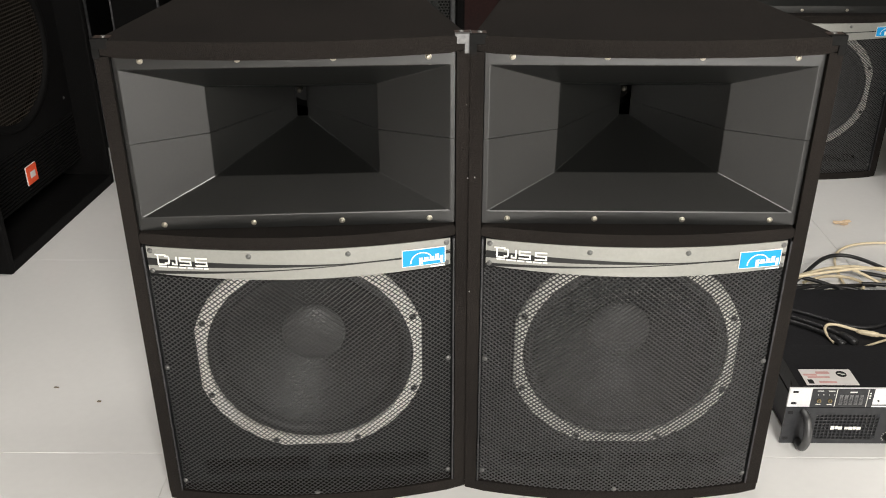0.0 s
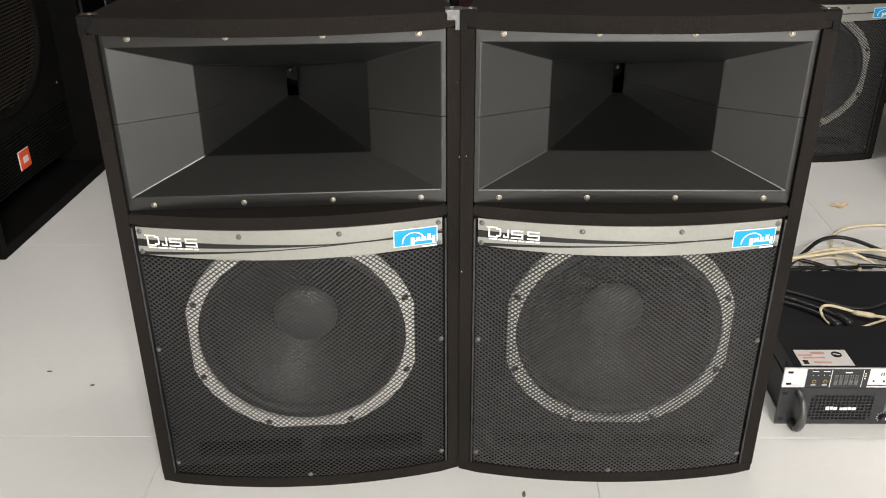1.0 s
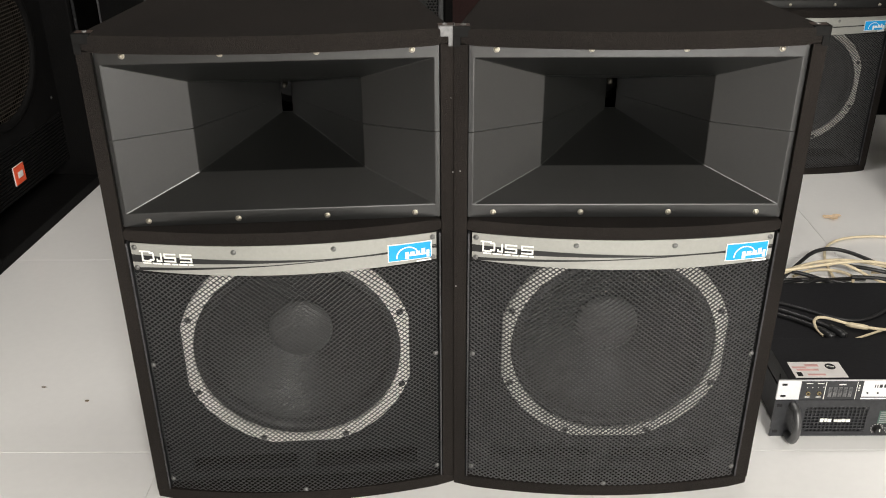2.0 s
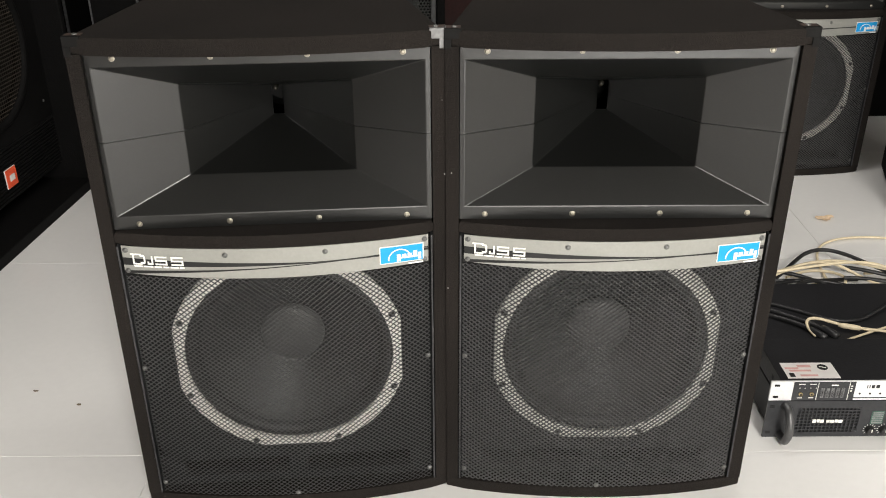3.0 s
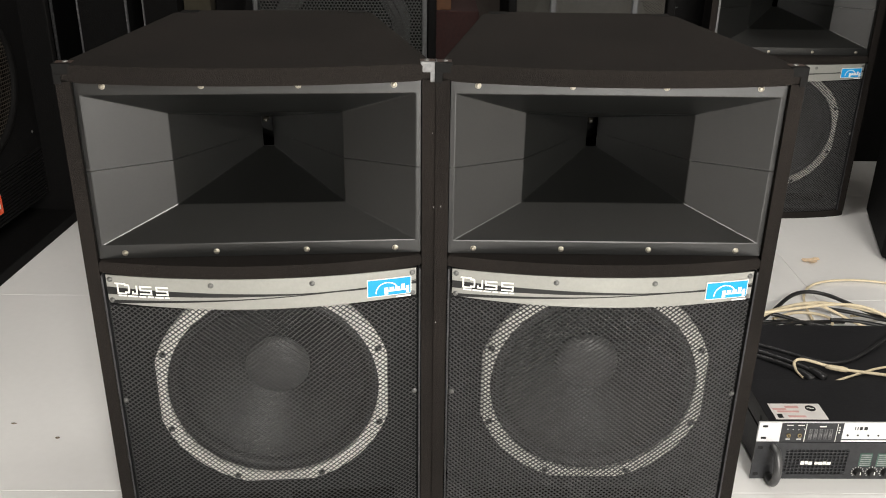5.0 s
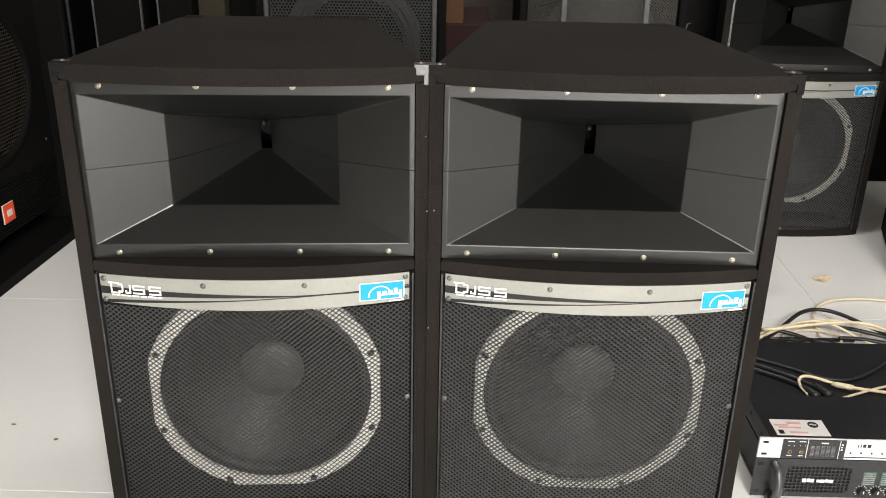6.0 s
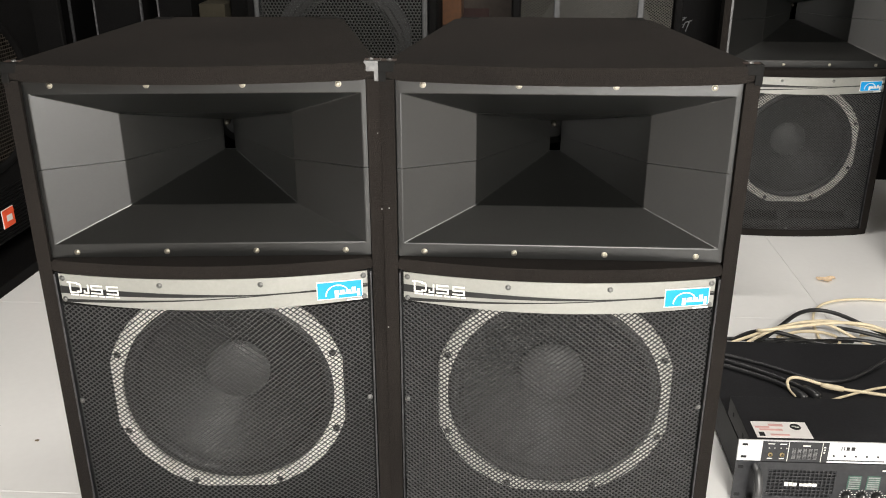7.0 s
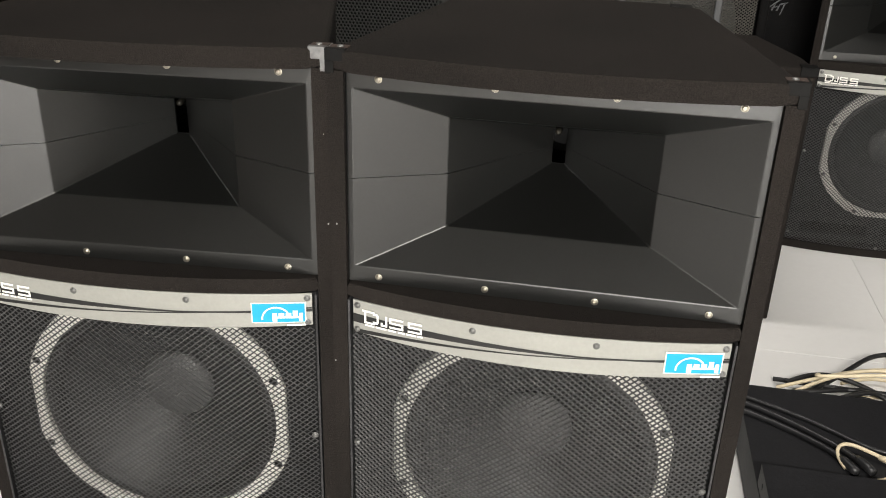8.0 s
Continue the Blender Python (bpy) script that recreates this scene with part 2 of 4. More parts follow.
def board_with_round_hole(x0, x1, z0, z1, y0, y1, cx, cz, r, n=48):
    bm = bmesh.new()
    loops = []
    for y in (y0, y1):
        inner, outer = [], []
        for k in range(n):
            a = 2 * math.pi * (k + 0.5) / n
            c, s = math.cos(a), math.sin(a)
            t = min((x1 - cx) / c if c > 0 else (x0 - cx) / c, (z1 - cz) / s if s > 0 else (z0 - cz) / s)
            inner.append(bm.verts.new((cx + r * c, y, cz + r * s)))
            outer.append(bm.verts.new((cx + t * c, y, cz + t * s)))
        loops.append((inner, outer))
    for k in range(n):
        k2 = (k + 1) % n
        for inner, outer in loops:
            bm.faces.new((inner[k], inner[k2], outer[k2], outer[k]))
        for w in (0, 1):
            bm.faces.new((loops[0][w][k], loops[0][w][k2], loops[1][w][k2], loops[1][w][k]))
    return bm


def horn_half(upper):
    """One moulded half of the horn: flange, outer flare, inner flare."""
    zc, gap = 0.673, 0.0004
    sec = [(0.2430, 0.5335, 0.810, 0.004), (0.2360, 0.5550, 0.7855, 0.0035), (0.128, 0.602, 0.746, 0.050), (0.009, 0.648, 0.700, 0.195)]
    bm = bmesh.new()
    rows = []
    for hw, zb, zt, y in sec:
        if y > 0.1:
            gap = 0.0
        if upper:
            rows.append([bm.verts.new(p) for p in ((-hw, y, zc + gap), (-hw, y, zt), (hw, y, zt), (hw, y, zc + gap))])
        else:
            rows.append([bm.verts.new(p) for p in ((-hw, y, zc - gap), (-hw, y, zb), (hw, y, zb), (hw, y, zc - gap))])
    for a, b in zip(rows, rows[1:]):
        for k in range(3):
            bm.faces.new((a[k], a[k + 1], b[k + 1], b[k]))
    edges = [e for e in bm.edges if len(e.link_faces) == 2]
    bmesh.ops.bevel(bm, geom=edges, offset=0.0009, segments=1, affect="EDGES")
    r = bmesh.ops.extrude_face_region(bm, geom=list(bm.faces))
    for v in [g for g in r["geom"] if isinstance(g, bmesh.types.BMVert)]:
        v.co.y += 0.005
        v.co.x *= 1.015
    return bm


def strip(x0, x1, za, zb, lift=0.0007, n=24, thick=0.0005):
    """A thin band on the badge between the heights za(u) and zb(u), u from 0 to 1."""
    bm = bmesh.new()
    lo, hi, lo2, hi2 = [], [], [], []
    for k in range(n + 1):
        u = k / n
        x = x0 + u * (x1 - x0)
        y = front_y(x, 0.245) - 0.0022 - lift
        lo.append(bm.verts.new((x, y, za(u))))
        hi.append(bm.verts.new((x, y, zb(u))))
        lo2.append(bm.verts.new((x, y + thick, za(u))))
        hi2.append(bm.verts.new((x, y + thick, zb(u))))
    for k in range(n):
        bm.faces.new((lo[k], lo[k + 1], hi[k + 1], hi[k]))
        bm.faces.new((lo[k], lo2[k], lo2[k + 1], lo[k + 1]))
        bm.faces.new((hi[k], hi[k + 1], hi2[k + 1], hi2[k]))
    bm.faces.new((lo[0], hi[0], hi2[0], lo2[0]))
    bm.faces.new((lo[n], lo2[n], hi2[n], hi[n]))
    return bm


def bars(rects, lift=0.0012, thick=0.0006):
    """Flat printed bars on the badge, each (x0, x1, z0, z1)."""
    bm = bmesh.new()
    for x0, x1, z0, z1 in rects:
        n = 3
        for k in range(n):
            a, b = x0 + (x1 - x0) * k / n, x0 + (x1 - x0) * (k + 1) / n
            ya, yb = front_y(a, 0.245) - 0.0022 - lift, front_y(b, 0.245) - 0.0022 - lift
            v = [bm.verts.new(p) for p in ((a, ya, z0), (b, yb, z0), (b, yb, z1), (a, ya, z1))]
            w = [bm.verts.new((q.co.x, q.co.y + thick, q.co.z)) for q in v]
            bm.faces.new(v)
            for i in range(4):
                bm.faces.new((v[i], w[i], w[(i + 1) % 4], v[(i + 1) % 4]))
    return bm


def grille_y(x, z):
    return front_y(x, 0.245) + 0.001


GRILLE_MESH = strand_mesh(0.476, 0.436, 0.0100, 0.0080, 0.0013, 0.0011, grille_y)
TURNED_MESH = strand_mesh(0.476, 0.436, 0.0100, 0.0082, 0.0021, 0.0009, grille_y, True)
for me in (GRILLE_MESH, TURNED_MESH):
    me.materials.append(GRILLE)


def woofer(parent, cz=0.292, front=0.004, ring_mat=None):
    """Chassis ring with trimmed sides, cone, surround, dust cap and bolts."""
    n, inner = 64, 0.172
    bm = bmesh.new()
    prof = []
    for k in range(n):
        a = 2 * math.pi * k / n
        c, s = math.cos(a), math.sin(a)
        r = min(0.1950, 0.1865 / max(abs(c), abs(s)) if max(abs(c), abs(s)) > 0 else 1)
        prof.append(((r - 0.003) * c, (r - 0.003) * s, r * c, r * s, c, s))
    rings = [[bm.verts.new((c * inner, front + 0.012, cz + s * inner)) for *_, c, s in prof],
             [bm.verts.new((c * inner, front, cz + s * inner)) for *_, c, s in prof],
             [bm.verts.new((p[0], front, cz + p[1])) for p in prof],
             [bm.verts.new((p[2], front + 0.003, cz + p[3])) for p in prof],
             [bm.verts.new((p[2], front + 0.012, cz + p[3])) for p in prof]]
    for a, b in zip(rings, rings[1:]):
        for k in range(n):
            bm.faces.new((a[k], a[(k + 1) % n], b[(k + 1) % n], b[k]))
    w = part("woofer", bm, ring_mat or RING, parent, "trimmed metal woofer ring behind the grille")
    w.matrix_basis = pose(0.003, 0, 0)
    part("surround", lathe([(0.174, front + 0.010), (0.168, front + 0.004), (0.160, front + 0.001), (0.152, front + 0.005), (0.146, front + 0.014)], 56, None, (0, cz)), SURROUND, w, "", True)
    rim = [(0.147, front + 0.013)]
    for k in range(1, 11):
        u = k / 10
        rim.append((0.147 - u * 0.098, front + 0.013 + 0.072 * (u ** 0.85)))
    part("cone", lathe(rim, 56, None, (0, cz)), CONE, w, "dark ribbed paper cone", True)
    part("dust_cap", lathe([(0.055, front + 0.078)] + [(0.055 * math.cos(a * math.pi / 16), front + 0.078 - 0.018 * math.sin(a * math.pi / 16)) for a in range(1, 8)] + [(0, front + 0.060)], 40, None, (0, cz)), CAP, w, "rounded dark dust cap", True)
    for k in range(8):
        a = math.pi / 8 + k * math.pi / 4
        shared("bolt", BOLT_MESH, w, pose(0.1860 * math.cos(a), front - 0.0003, cz + 0.1860 * math.sin(a)))
    return w


def corner_bracket(parent, side, top):
    """Folded steel protector on a front corner."""
    z = H if top else 0.0
    d = -1 if top else 1
    bm = bmesh.new()
    xo = side * W / 2
    e = 0.0016
    f = lambda a, b: (min(a, b), max(a, b))
    x0, x1 = f(xo + side * e, xo - side * 0.023)
    z0, z1 = f(z - d * e, z + d * 0.013)
    box(x0, x1, -0.0044, -0.0020, z0, z1, 0.0009, 2, bm)
    z2, z3 = f(z - d * e, z + d * 0.0012)
    box(x0, x1, -0.0040, 0.004, z2, z3, 0.0005, 1, bm)
    x2, x3 = f(xo + side * e, xo - side * 0.0090)
    z4, z5 = f(z + d * 0.0125, z + d * 0.027)
    box(x2, x3, -0.0044, -0.0024, z4, z5, 0.0008, 2, bm)
    x4, x5 = f(xo + side * e, xo + side * 0.0002)
    box(x4, x5, -0.0040, 0.020, z0, z5 if not top else z1, 0.0004, 1, bm)
    part("corner_bracket", bm, CORNER if top else RUBBER, parent, "scuffed dark steel corner" if top else "black plastic corner")


def horn_loudspeaker(m, label):
    sp = empty("horn_loudspeaker", m, label, "loudspeaker", "horn loudspeakers")
    part("top_panel", prism(plan(0.0), H - 0.025, H, 0.009, 4), CARPET, sp, "", False)
    part("bottom_panel", prism(plan(0.0), 0.0, 0.022, 0.005), CARPET, sp)
    for s in (-1, 1):
        o = [(s * W / 2, -0.003), (s * (W / 2 - 0.020), -0.003), (s * (W / 2 - 0.020), 0.030), (s * (BACK / 2 - 0.002), D - 0.04), (s * (BACK / 2 + 0.018), D - 0.04)]
        part("side_panel", prism(o if s > 0 else o[::-1], 0.020, H - 0.024, 0.0), CARPET, sp)
    part("back_panel", box(-BACK / 2 - 0.004, BACK / 2 + 0.004, D - 0.04, D - 0.02, 0.022, H - 0.025), CARPET, sp)
    hw = W / 2 - 0.0205
    shelf = [(-hw + 2 * hw * k / 16, front_y(-hw + 2 * hw * k / 16, hw) - 0.003) for k in range(17)] + [(hw, 0.03), (hw * 0.8, 0.30), (-hw * 0.8, 0.30), (-hw, 0.03)]
    part("divider_shelf", prism(shelf, 0.512, 0.5325, 0.006), CARPET, sp)
    # horn
    part("horn_half", horn_half(True), HORN, sp, "upper grey moulded horn half")
    part("horn_half", horn_half(False), HORN, sp, "lower grey moulded horn half")
    part("throat_driver", lathe([(0.0, 0.300), (0.030, 0.300), (0.045, 0.31), (0.045, 0.345), (0, 0.35)], 20, None, (0, 0.673)), INK, sp)
    part("phase_plug", lathe([(0.0, 0.196), (0.0035, 0.197), (0.005, 0.203), (0.005, 0.215), (0, 0.216)], 12, None, (-0.003, 0.692)), BRASS, sp, "dull metal plug in the throat", True)
    for x in (-0.204, -0.068, 0.068, 0.204):
        shared("screw", SCREW_MESH, sp, pose(x, 0.003, 0.5425))
        shared("screw", SCREW_MESH, sp, pose(x, 0.003, 0.7980))
    # woofer bay
    part("baffle", board_with_round_hole(-hw, hw, 0.088, 0.512, 0.014, 0.032, 0.003, 0.292, 0.176), BAFFLE, sp)
    low = bmesh.new()
    for r in ((-hw, hw, 0.022, 0.040), (-hw, hw, 0.074, 0.088), (-hw, -0.200, 0.040, 0.074), (0.200, hw, 0.040, 0.074), (-0.016, 0.016, 0.040, 0.074)):
        box(r[0], r[1], 0.014, 0.032, r[2], r[3], 0, 1, low)
    part("port_board", low, BAFFLE, sp, "slotted black port board")
    woofer(sp)
    g = new("mesh_grille", TURNED_MESH)
    g.parent = sp
    g.matrix_basis = pose(0, 0, 0.023)
    tagged(g, "curved black expanded-steel grille", "", "", "stuff")
    for s in (-1, 1):
        ch = bmesh.new()
        box(s * 0.2415 - 0.0016, s * 0.2415 + 0.0016, -0.0065, 0.010, 0.023, 0.510, 0.0008, 2, ch)
        part("grille_channel", ch, CHANNEL, sp, "worn glossy black edge channel")
        for z in (0.285, 0.045):
            shared("screw", SMALL_SCREW, sp, pose(s * 0.2335, front_y(0.2335, 0.245) - 0.001, z, 0, 0, 10 * s))
    shared("screw", SMALL_SCREW, sp, pose(0, -BULGE - 0.002, 0.030))
    # badge band
    zt, zb = (lambda u: 0.5105), (lambda u: 0.4640 - 0.0045 * (1 - (2 * u - 1) ** 2))
    badge = part("badge_band", strip(-0.236, 0.236, zb, zt, 0.0, 32, 0.0018), BADGE, sp, "grey metal badge band with black pinstripes")
    part("pinstripe", strip(-0.236, 0.236, lambda u: 0.4785 + 0.0055 * u, lambda u: 0.4785 + 0.0055 * u + 0.0018 + 0.0085 * 1.25 * max(0, 1 - u * 1.6) + 0.0022 * max(0, u - 0.7) / 0.3), INK, badge)
    part("pinstripe", strip(-0.236, 0.236, lambda u: 0.4630 + 0.030 * u ** 0.9 - 0.004 * u, lambda u: 0.4630 + 0.030 * u ** 0.9 - 0.004 * u + 0.0013 + 0.0042 * max(0, 1 - u * 2.2), 0.0009), INK, badge)
    t = 0.0026

    def glyphs(x, z, w, h, kind):
        if kind == "D":
            return [(x, x + t, z, z + h), (x - 0.003, x + w * 0.72, z + h - t, z + h), (x, x + w * 0.72, z, z + t), (x + w - t, x + w, z + h * 0.2, z + h * 0.8), (x + w * 0.6, x + w - t * 0.4, z + h * 0.74, z + h * 0.9), (x + w * 0.6, x + w - t * 0.4, z + h * 0.1, z + h * 0.26)]
        if kind == "J":
            return [(x + w - t, x + w, z, z + h), (x, x + w, z, z + t), (x, x + t, z, z + h * 0.35)]
        return [(x, x + w, z + h - t, z + h), (x, x + t, z + h * 0.5, z + h), (x, x + w, z + h * 0.5 - t / 2, z + h * 0.5 + t / 2), (x + w - t, x + w, z, z + h * 0.5), (x, x + w, z, z + t)]

    rects = []
    for x, w, k, z, h in ((-0.220, 0.020, "D", 0.4805, 0.0190), (-0.197, 0.009, "J", 0.4815, 0.0150), (-0.185, 0.019, "S", 0.4815, 0.0150), (-0.160, 0.019, "5", 0.4815, 0.0150)):
        rects += glyphs(x, z, w, h, k)
    for x0, x1 in ((-0.219, -0.206), (-0.204, -0.189), (-0.187, -0.176), (-0.173, -0.164), (-0.162, -0.149), (-0.147, -0.140)):
        rects.append((x0, x1, 0.4768, 0.4793))
    part("model_lettering", bars(rects, 0.0016), WHITE, badge, "white blocky raised model lettering")
    part("logo_border", bars([(0.159, 0.2285, 0.4685, 0.4985)], 0.0014), WHITE, badge)
    logo = part("logo_plate", bars([(0.1605, 0.227, 0.470, 0.497)], 0.0022), BLUE, badge, "bright blue logo plate with white arc")
    arc = bmesh.new()
    for k in range(14):
        a0, a1 = math.radians(185 - k * 11), math.radians(185 - (k + 1) * 11)
        cx, cz, r = 0.1905, 0.4755, 0.0165
        y = front_y(cx, 0.245) - 0.0052
        q = [(cx + (r + d) * math.cos(a), cz + (r + d) * 0.95 * math.sin(a)) for d, a in ((0, a0), (0.0020, a0), (0.0020, a1), (0, a1))]
        v = [arc.verts.new((x, front_y(x, 0.245) - 0.0052, z)) for x, z in q]
        v2 = [arc.verts.new((x, front_y(x, 0.245) - 0.0046, z)) for x, z in q]
        arc.faces.new(v)
        for i in range(4):
            arc.faces.new((v[i], v2[i], v2[(i + 1) % 4], v[(i + 1) % 4]))
    part("logo_arc", arc, WHITE, badge)
    part("logo_bar", bars([(0.186, 0.192, 0.4715, 0.4835), (0.194, 0.201, 0.476, 0.4835), (0.203, 0.210, 0.476, 0.4835), (0.212, 0.218, 0.476, 0.487), (0.220, 0.2245, 0.4715, 0.4835), (0.1885, 0.223, 0.476, 0.4785), (0.204, 0.2275, 0.4645, 0.4672)], 0.003), WHITE, badge)
    for x in (-0.2300, 0.2300):
        for z in (0.5035, 0.4685):
            shared("screw", SMALL_SCREW, badge, pose(x, front_y(x, 0.245) - 0.0025, z, 0, 0, 8 if x > 0 else -8))
    for x in (-0.076, 0.076):
        shared("screw", SMALL_SCREW, badge, pose(x, front_y(x, 0.245) - 0.0025, 0.5005))
    for s in (-1, 1):
        corner_bracket(sp, s, True)
        part("bracket_top", box(s * W / 2 - 0.012 - s * 0.0105, s * W / 2 + 0.012 - s * 0.0105, 0.0035, 0.022, H - 0.0008, H + 0.0010, 0.0005, 1), RUSTY, sp, "rust-worn top of the corner bracket")
        bm = lathe([(0.0042, 0.0), (0.0038, -0.0012), (0.002, -0.002), (0, -0.0022)], 12)
        ob = part("corner_screw", bm, DULLSCREW, sp)
        ob.matrix_basis = pose(s * (W / 2 - 0.013), 0.012, H + 0.001, -90)
        bm = box(-0.016, 0.016, -0.012, 0.012, 0, 0.0016, 0.0006, 1)
        ob = part("rear_bracket", bm, CORNER, sp)
        ob.matrix_basis = pose(s * (BACK / 2 - 0.012), D - 0.022, H - 0.0006)
    return sp


LEFT = horn_loudspeaker(pose(-0.2235, 1.251, 0, 0, 0, 4.1), "charcoal carpeted horn loudspeaker standing on the tiles, bright ring")
RIGHT = copy_thing(LEFT, pose(0.3047, 1.264, 0, 0, 0, -0.3))
tagged(RIGHT, "charcoal carpeted horn loudspeaker beside the amplifier stack")
REAR = copy_thing(LEFT, pose(1.147, 2.775, 0, 0, 0, 0.0))
tagged(REAR, "charcoal carpeted horn loudspeaker in the row behind")
# the inner top corner of the one with the bright ring is paler than the others
for ob in LEFT.children:
    if ob.name.startswith("corner_bracket") and ob.bound_box[0][0] > 0 and ob.bound_box[0][2] > 0.5:
        ob.data = ob.data.copy()
        ob.data.materials[0] = PALECORNER
        ob["label"] = "pale steel corner"
# the sheet of the one beside the amplifiers is fitted the other way up
for ob in RIGHT.children:
    if ob.name.startswith("mesh_grille"):
        ob.data = GRILLE_MESH
# these rings catch less light than the left one, painted as a greyer metal
for other in (RIGHT, REAR):
    for ob in other.children:
        if ob.name.startswith("woofer"):
            ob.data = ob.data.copy()
            ob.data.materials[0] = DIMRING
            ob["label"] = "metal woofer ring behind the grille, greyed as less lit"


# ---- black subwoofer cabinet ----
def sub_bass(m):
    s = empty("subwoofer_cabinet", m, "tall black subwoofer cabinet with round mesh grille and orange badge", "loudspeaker")
    hw, h, d, rec = 0.32, 1.05, 0.56, 0.085
    for side in (-1, 1):
        x0, x1 = sorted((side * hw, side * (hw - 0.020)))
        part("side_panel", box(x0, x1, 0, d, 0, h, 0.004), BOX, s)
    part("bottom_panel", box(-hw + 0.020, hw - 0.020, 0.001, d, 0.0, 0.032, 0.003), BOX, s)
    part("top_panel", box(-hw + 0.020, hw - 0.020, 0.001, d, h - 0.022, h, 0.003), BOX, s)
    part("back_panel", box(-hw + 0.020, hw - 0.020, d - 0.02, d - 0.002, 0.032, h - 0.022), BOX, s)
    part("baffle", board_with_round_hole(-hw + 0.020, hw - 0.020, 0.245, h - 0.022, rec, rec + 0.018, 0, 0.51, 0.205), BOX, s)
    part("rib_panel", box(-hw + 0.020, hw - 0.020, rec + 0.006, rec + 0.020, 0.085, 0.245), BAFFLE, s)
    for k in range(15):
        z = 0.090 + k * 0.0102
        part("rib", box(-hw + 0.022, hw - 0.022, rec - 0.001, rec + 0.007, z, z + 0.0055, 0.0015, 1), BOX, s)
    ring = part("grille_ring", lathe([(0.200, rec), (0.203, rec - 0.008), (0.212, rec - 0.012), (0.221, rec - 0.008), (0.224, rec)], 48, None, (0, 0.51)), BOX, s, "", True)
    verts, faces = [], []
    p, w, r = 0.0105, 0.0022, 0.2
    n = int(r / p)
    for k in range(-n, n + 1):
        c = math.sqrt(max(0.0, r * r - (k * p) ** 2))
        for rect in ((-c, c, k * p - w / 2, k * p + w / 2, 0.0), (k * p - w / 2, k * p + w / 2, -c, c, 0.0012)):
            b = len(verts)
            for y in (rec + rect[4], rec + rect[4] + 0.0012):
                verts += [(rect[0], y, 0.51 + rect[2]), (rect[1], y, 0.51 + rect[2]), (rect[1], y, 0.51 + rect[3]), (rect[0], y, 0.51 + rect[3])]
            faces += [(b, b + 1, b + 2, b + 3), (b, b + 4, b + 5, b + 1), (b + 3, b + 2, b + 6, b + 7)]
    me = bpy.data.meshes.new("round_grille")
    me.from_pydata(verts, [], faces)
    me.materials.append(BROWNMESH)
    g = new("round_grille", me)
    g.parent = s
    tagged(g, "dull wire mesh over the driver", "", "", "stuff")
    part("driver_cone", lathe([(0.205, rec + 0.03), (0.17, rec + 0.04), (0.06, rec + 0.12), (0.0, rec + 0.10)], 40, None, (0, 0.51)), BOX, s, "", True)
    badge = part("badge", box(-0.027, 0.027, rec - 0.006, rec - 0.001, 0.128, 0.182, 0.002), ORANGE, s, "orange-red square badge with pale print")
    part("badge_print", box(-0.013, 0.013, rec - 0.0075, rec - 0.006, 0.146, 0.164, 0.0005), PAPER, badge)
    part("badge_edge", box(-0.028, 0.028, rec - 0.004, rec - 0.0005, 0.127, 0.183, 0.001), PAPER, badge)
    for x in (-0.26, 0.26):
        shared("screw", SMALL_SCREW, s, pose(x, rec, 0.30))
    return s


sub_bass(pose(-1.112, 2.387, 0, 0, 0, 85.0))


# ---- row of gear behind ----
def perforated_sheet(width, z0, z1, pitch, land):
    """A steel sheet pierced by close rows of hexagonal-looking holes."""
    verts, faces = [], []
    rowh = pitch * 0.866
    rows, cols = int((z1 - z0) / rowh), int(width / pitch)
    ro, ri = pitch / math.sqrt(3), pitch / math.sqrt(3) - land
    for j in range(rows):
        for i in range(cols):
            cx = -width / 2 + (i + 0.5 + (0.5 if j % 2 else 0)) * pitch
            cz = z0 + (j + 0.5) * rowh
            if cx > width / 2 - pitch * 0.4:
                continue
            b = len(verts)
            for r, y in ((ro, 0.0), (ri, 0.0), (ri, 0.0016)):
                for k in range(6):
                    a = math.pi / 6 + k * math.pi / 3
                    verts.append((cx + r * math.cos(a), y, cz + r * math.sin(a)))
            for k in range(6):
                q = (k + 1) % 6
                faces.append((b + k, b + q, b + 6 + q, b + 6 + k))
                faces.append((b + 6 + k, b + 6 + q, b + 12 + q, b + 12 + k))
    me = bpy.data.meshes.new("perforated_grille")
    me.from_pydata(verts, [], faces)
    me.materials.append(PERF)
    return me


def perforated_speaker(m):
    s = empty("stage_loudspeaker", m, "black loudspeaker with grey-framed perforated steel front", "loudspeaker")
    part("body", box(-0.262, 0.262, 0.045, 0.46, 0, 1.0, 0.012), BOX, s)
    for side in (-1, 1):
        x0, x1 = sorted((side * 0.236, side * 0.222))
        part("frame_bar", box(x0, x1, -0.004, 0.044, 0.02, 0.98, 0.004), GREYFRAME, s, "grey grille frame bar")
        x0, x1 = sorted((side * 0.262, side * 0.237))
        part("edge_post", box(x0, x1, 0.012, 0.046, 0.0, 1.0, 0.006), BOX, s)
    part("frame_bar", box(-0.222, 0.222, -0.004, 0.044, 0.02, 0.034, 0.004), GREYFRAME, s)
    g = new("perforated_grille", perforated_sheet(0.446, 0.036, 0.97, 0.0092, 0.0018))
    g.parent = s
    tagged(g, "perforated steel sheet", "", "", "stuff")
    woofer(s, 0.62, 0.026, AMPFACE)
    return s


perforated_speaker(pose(-0.213, 2.50, 0, 0, 0, 1.0))


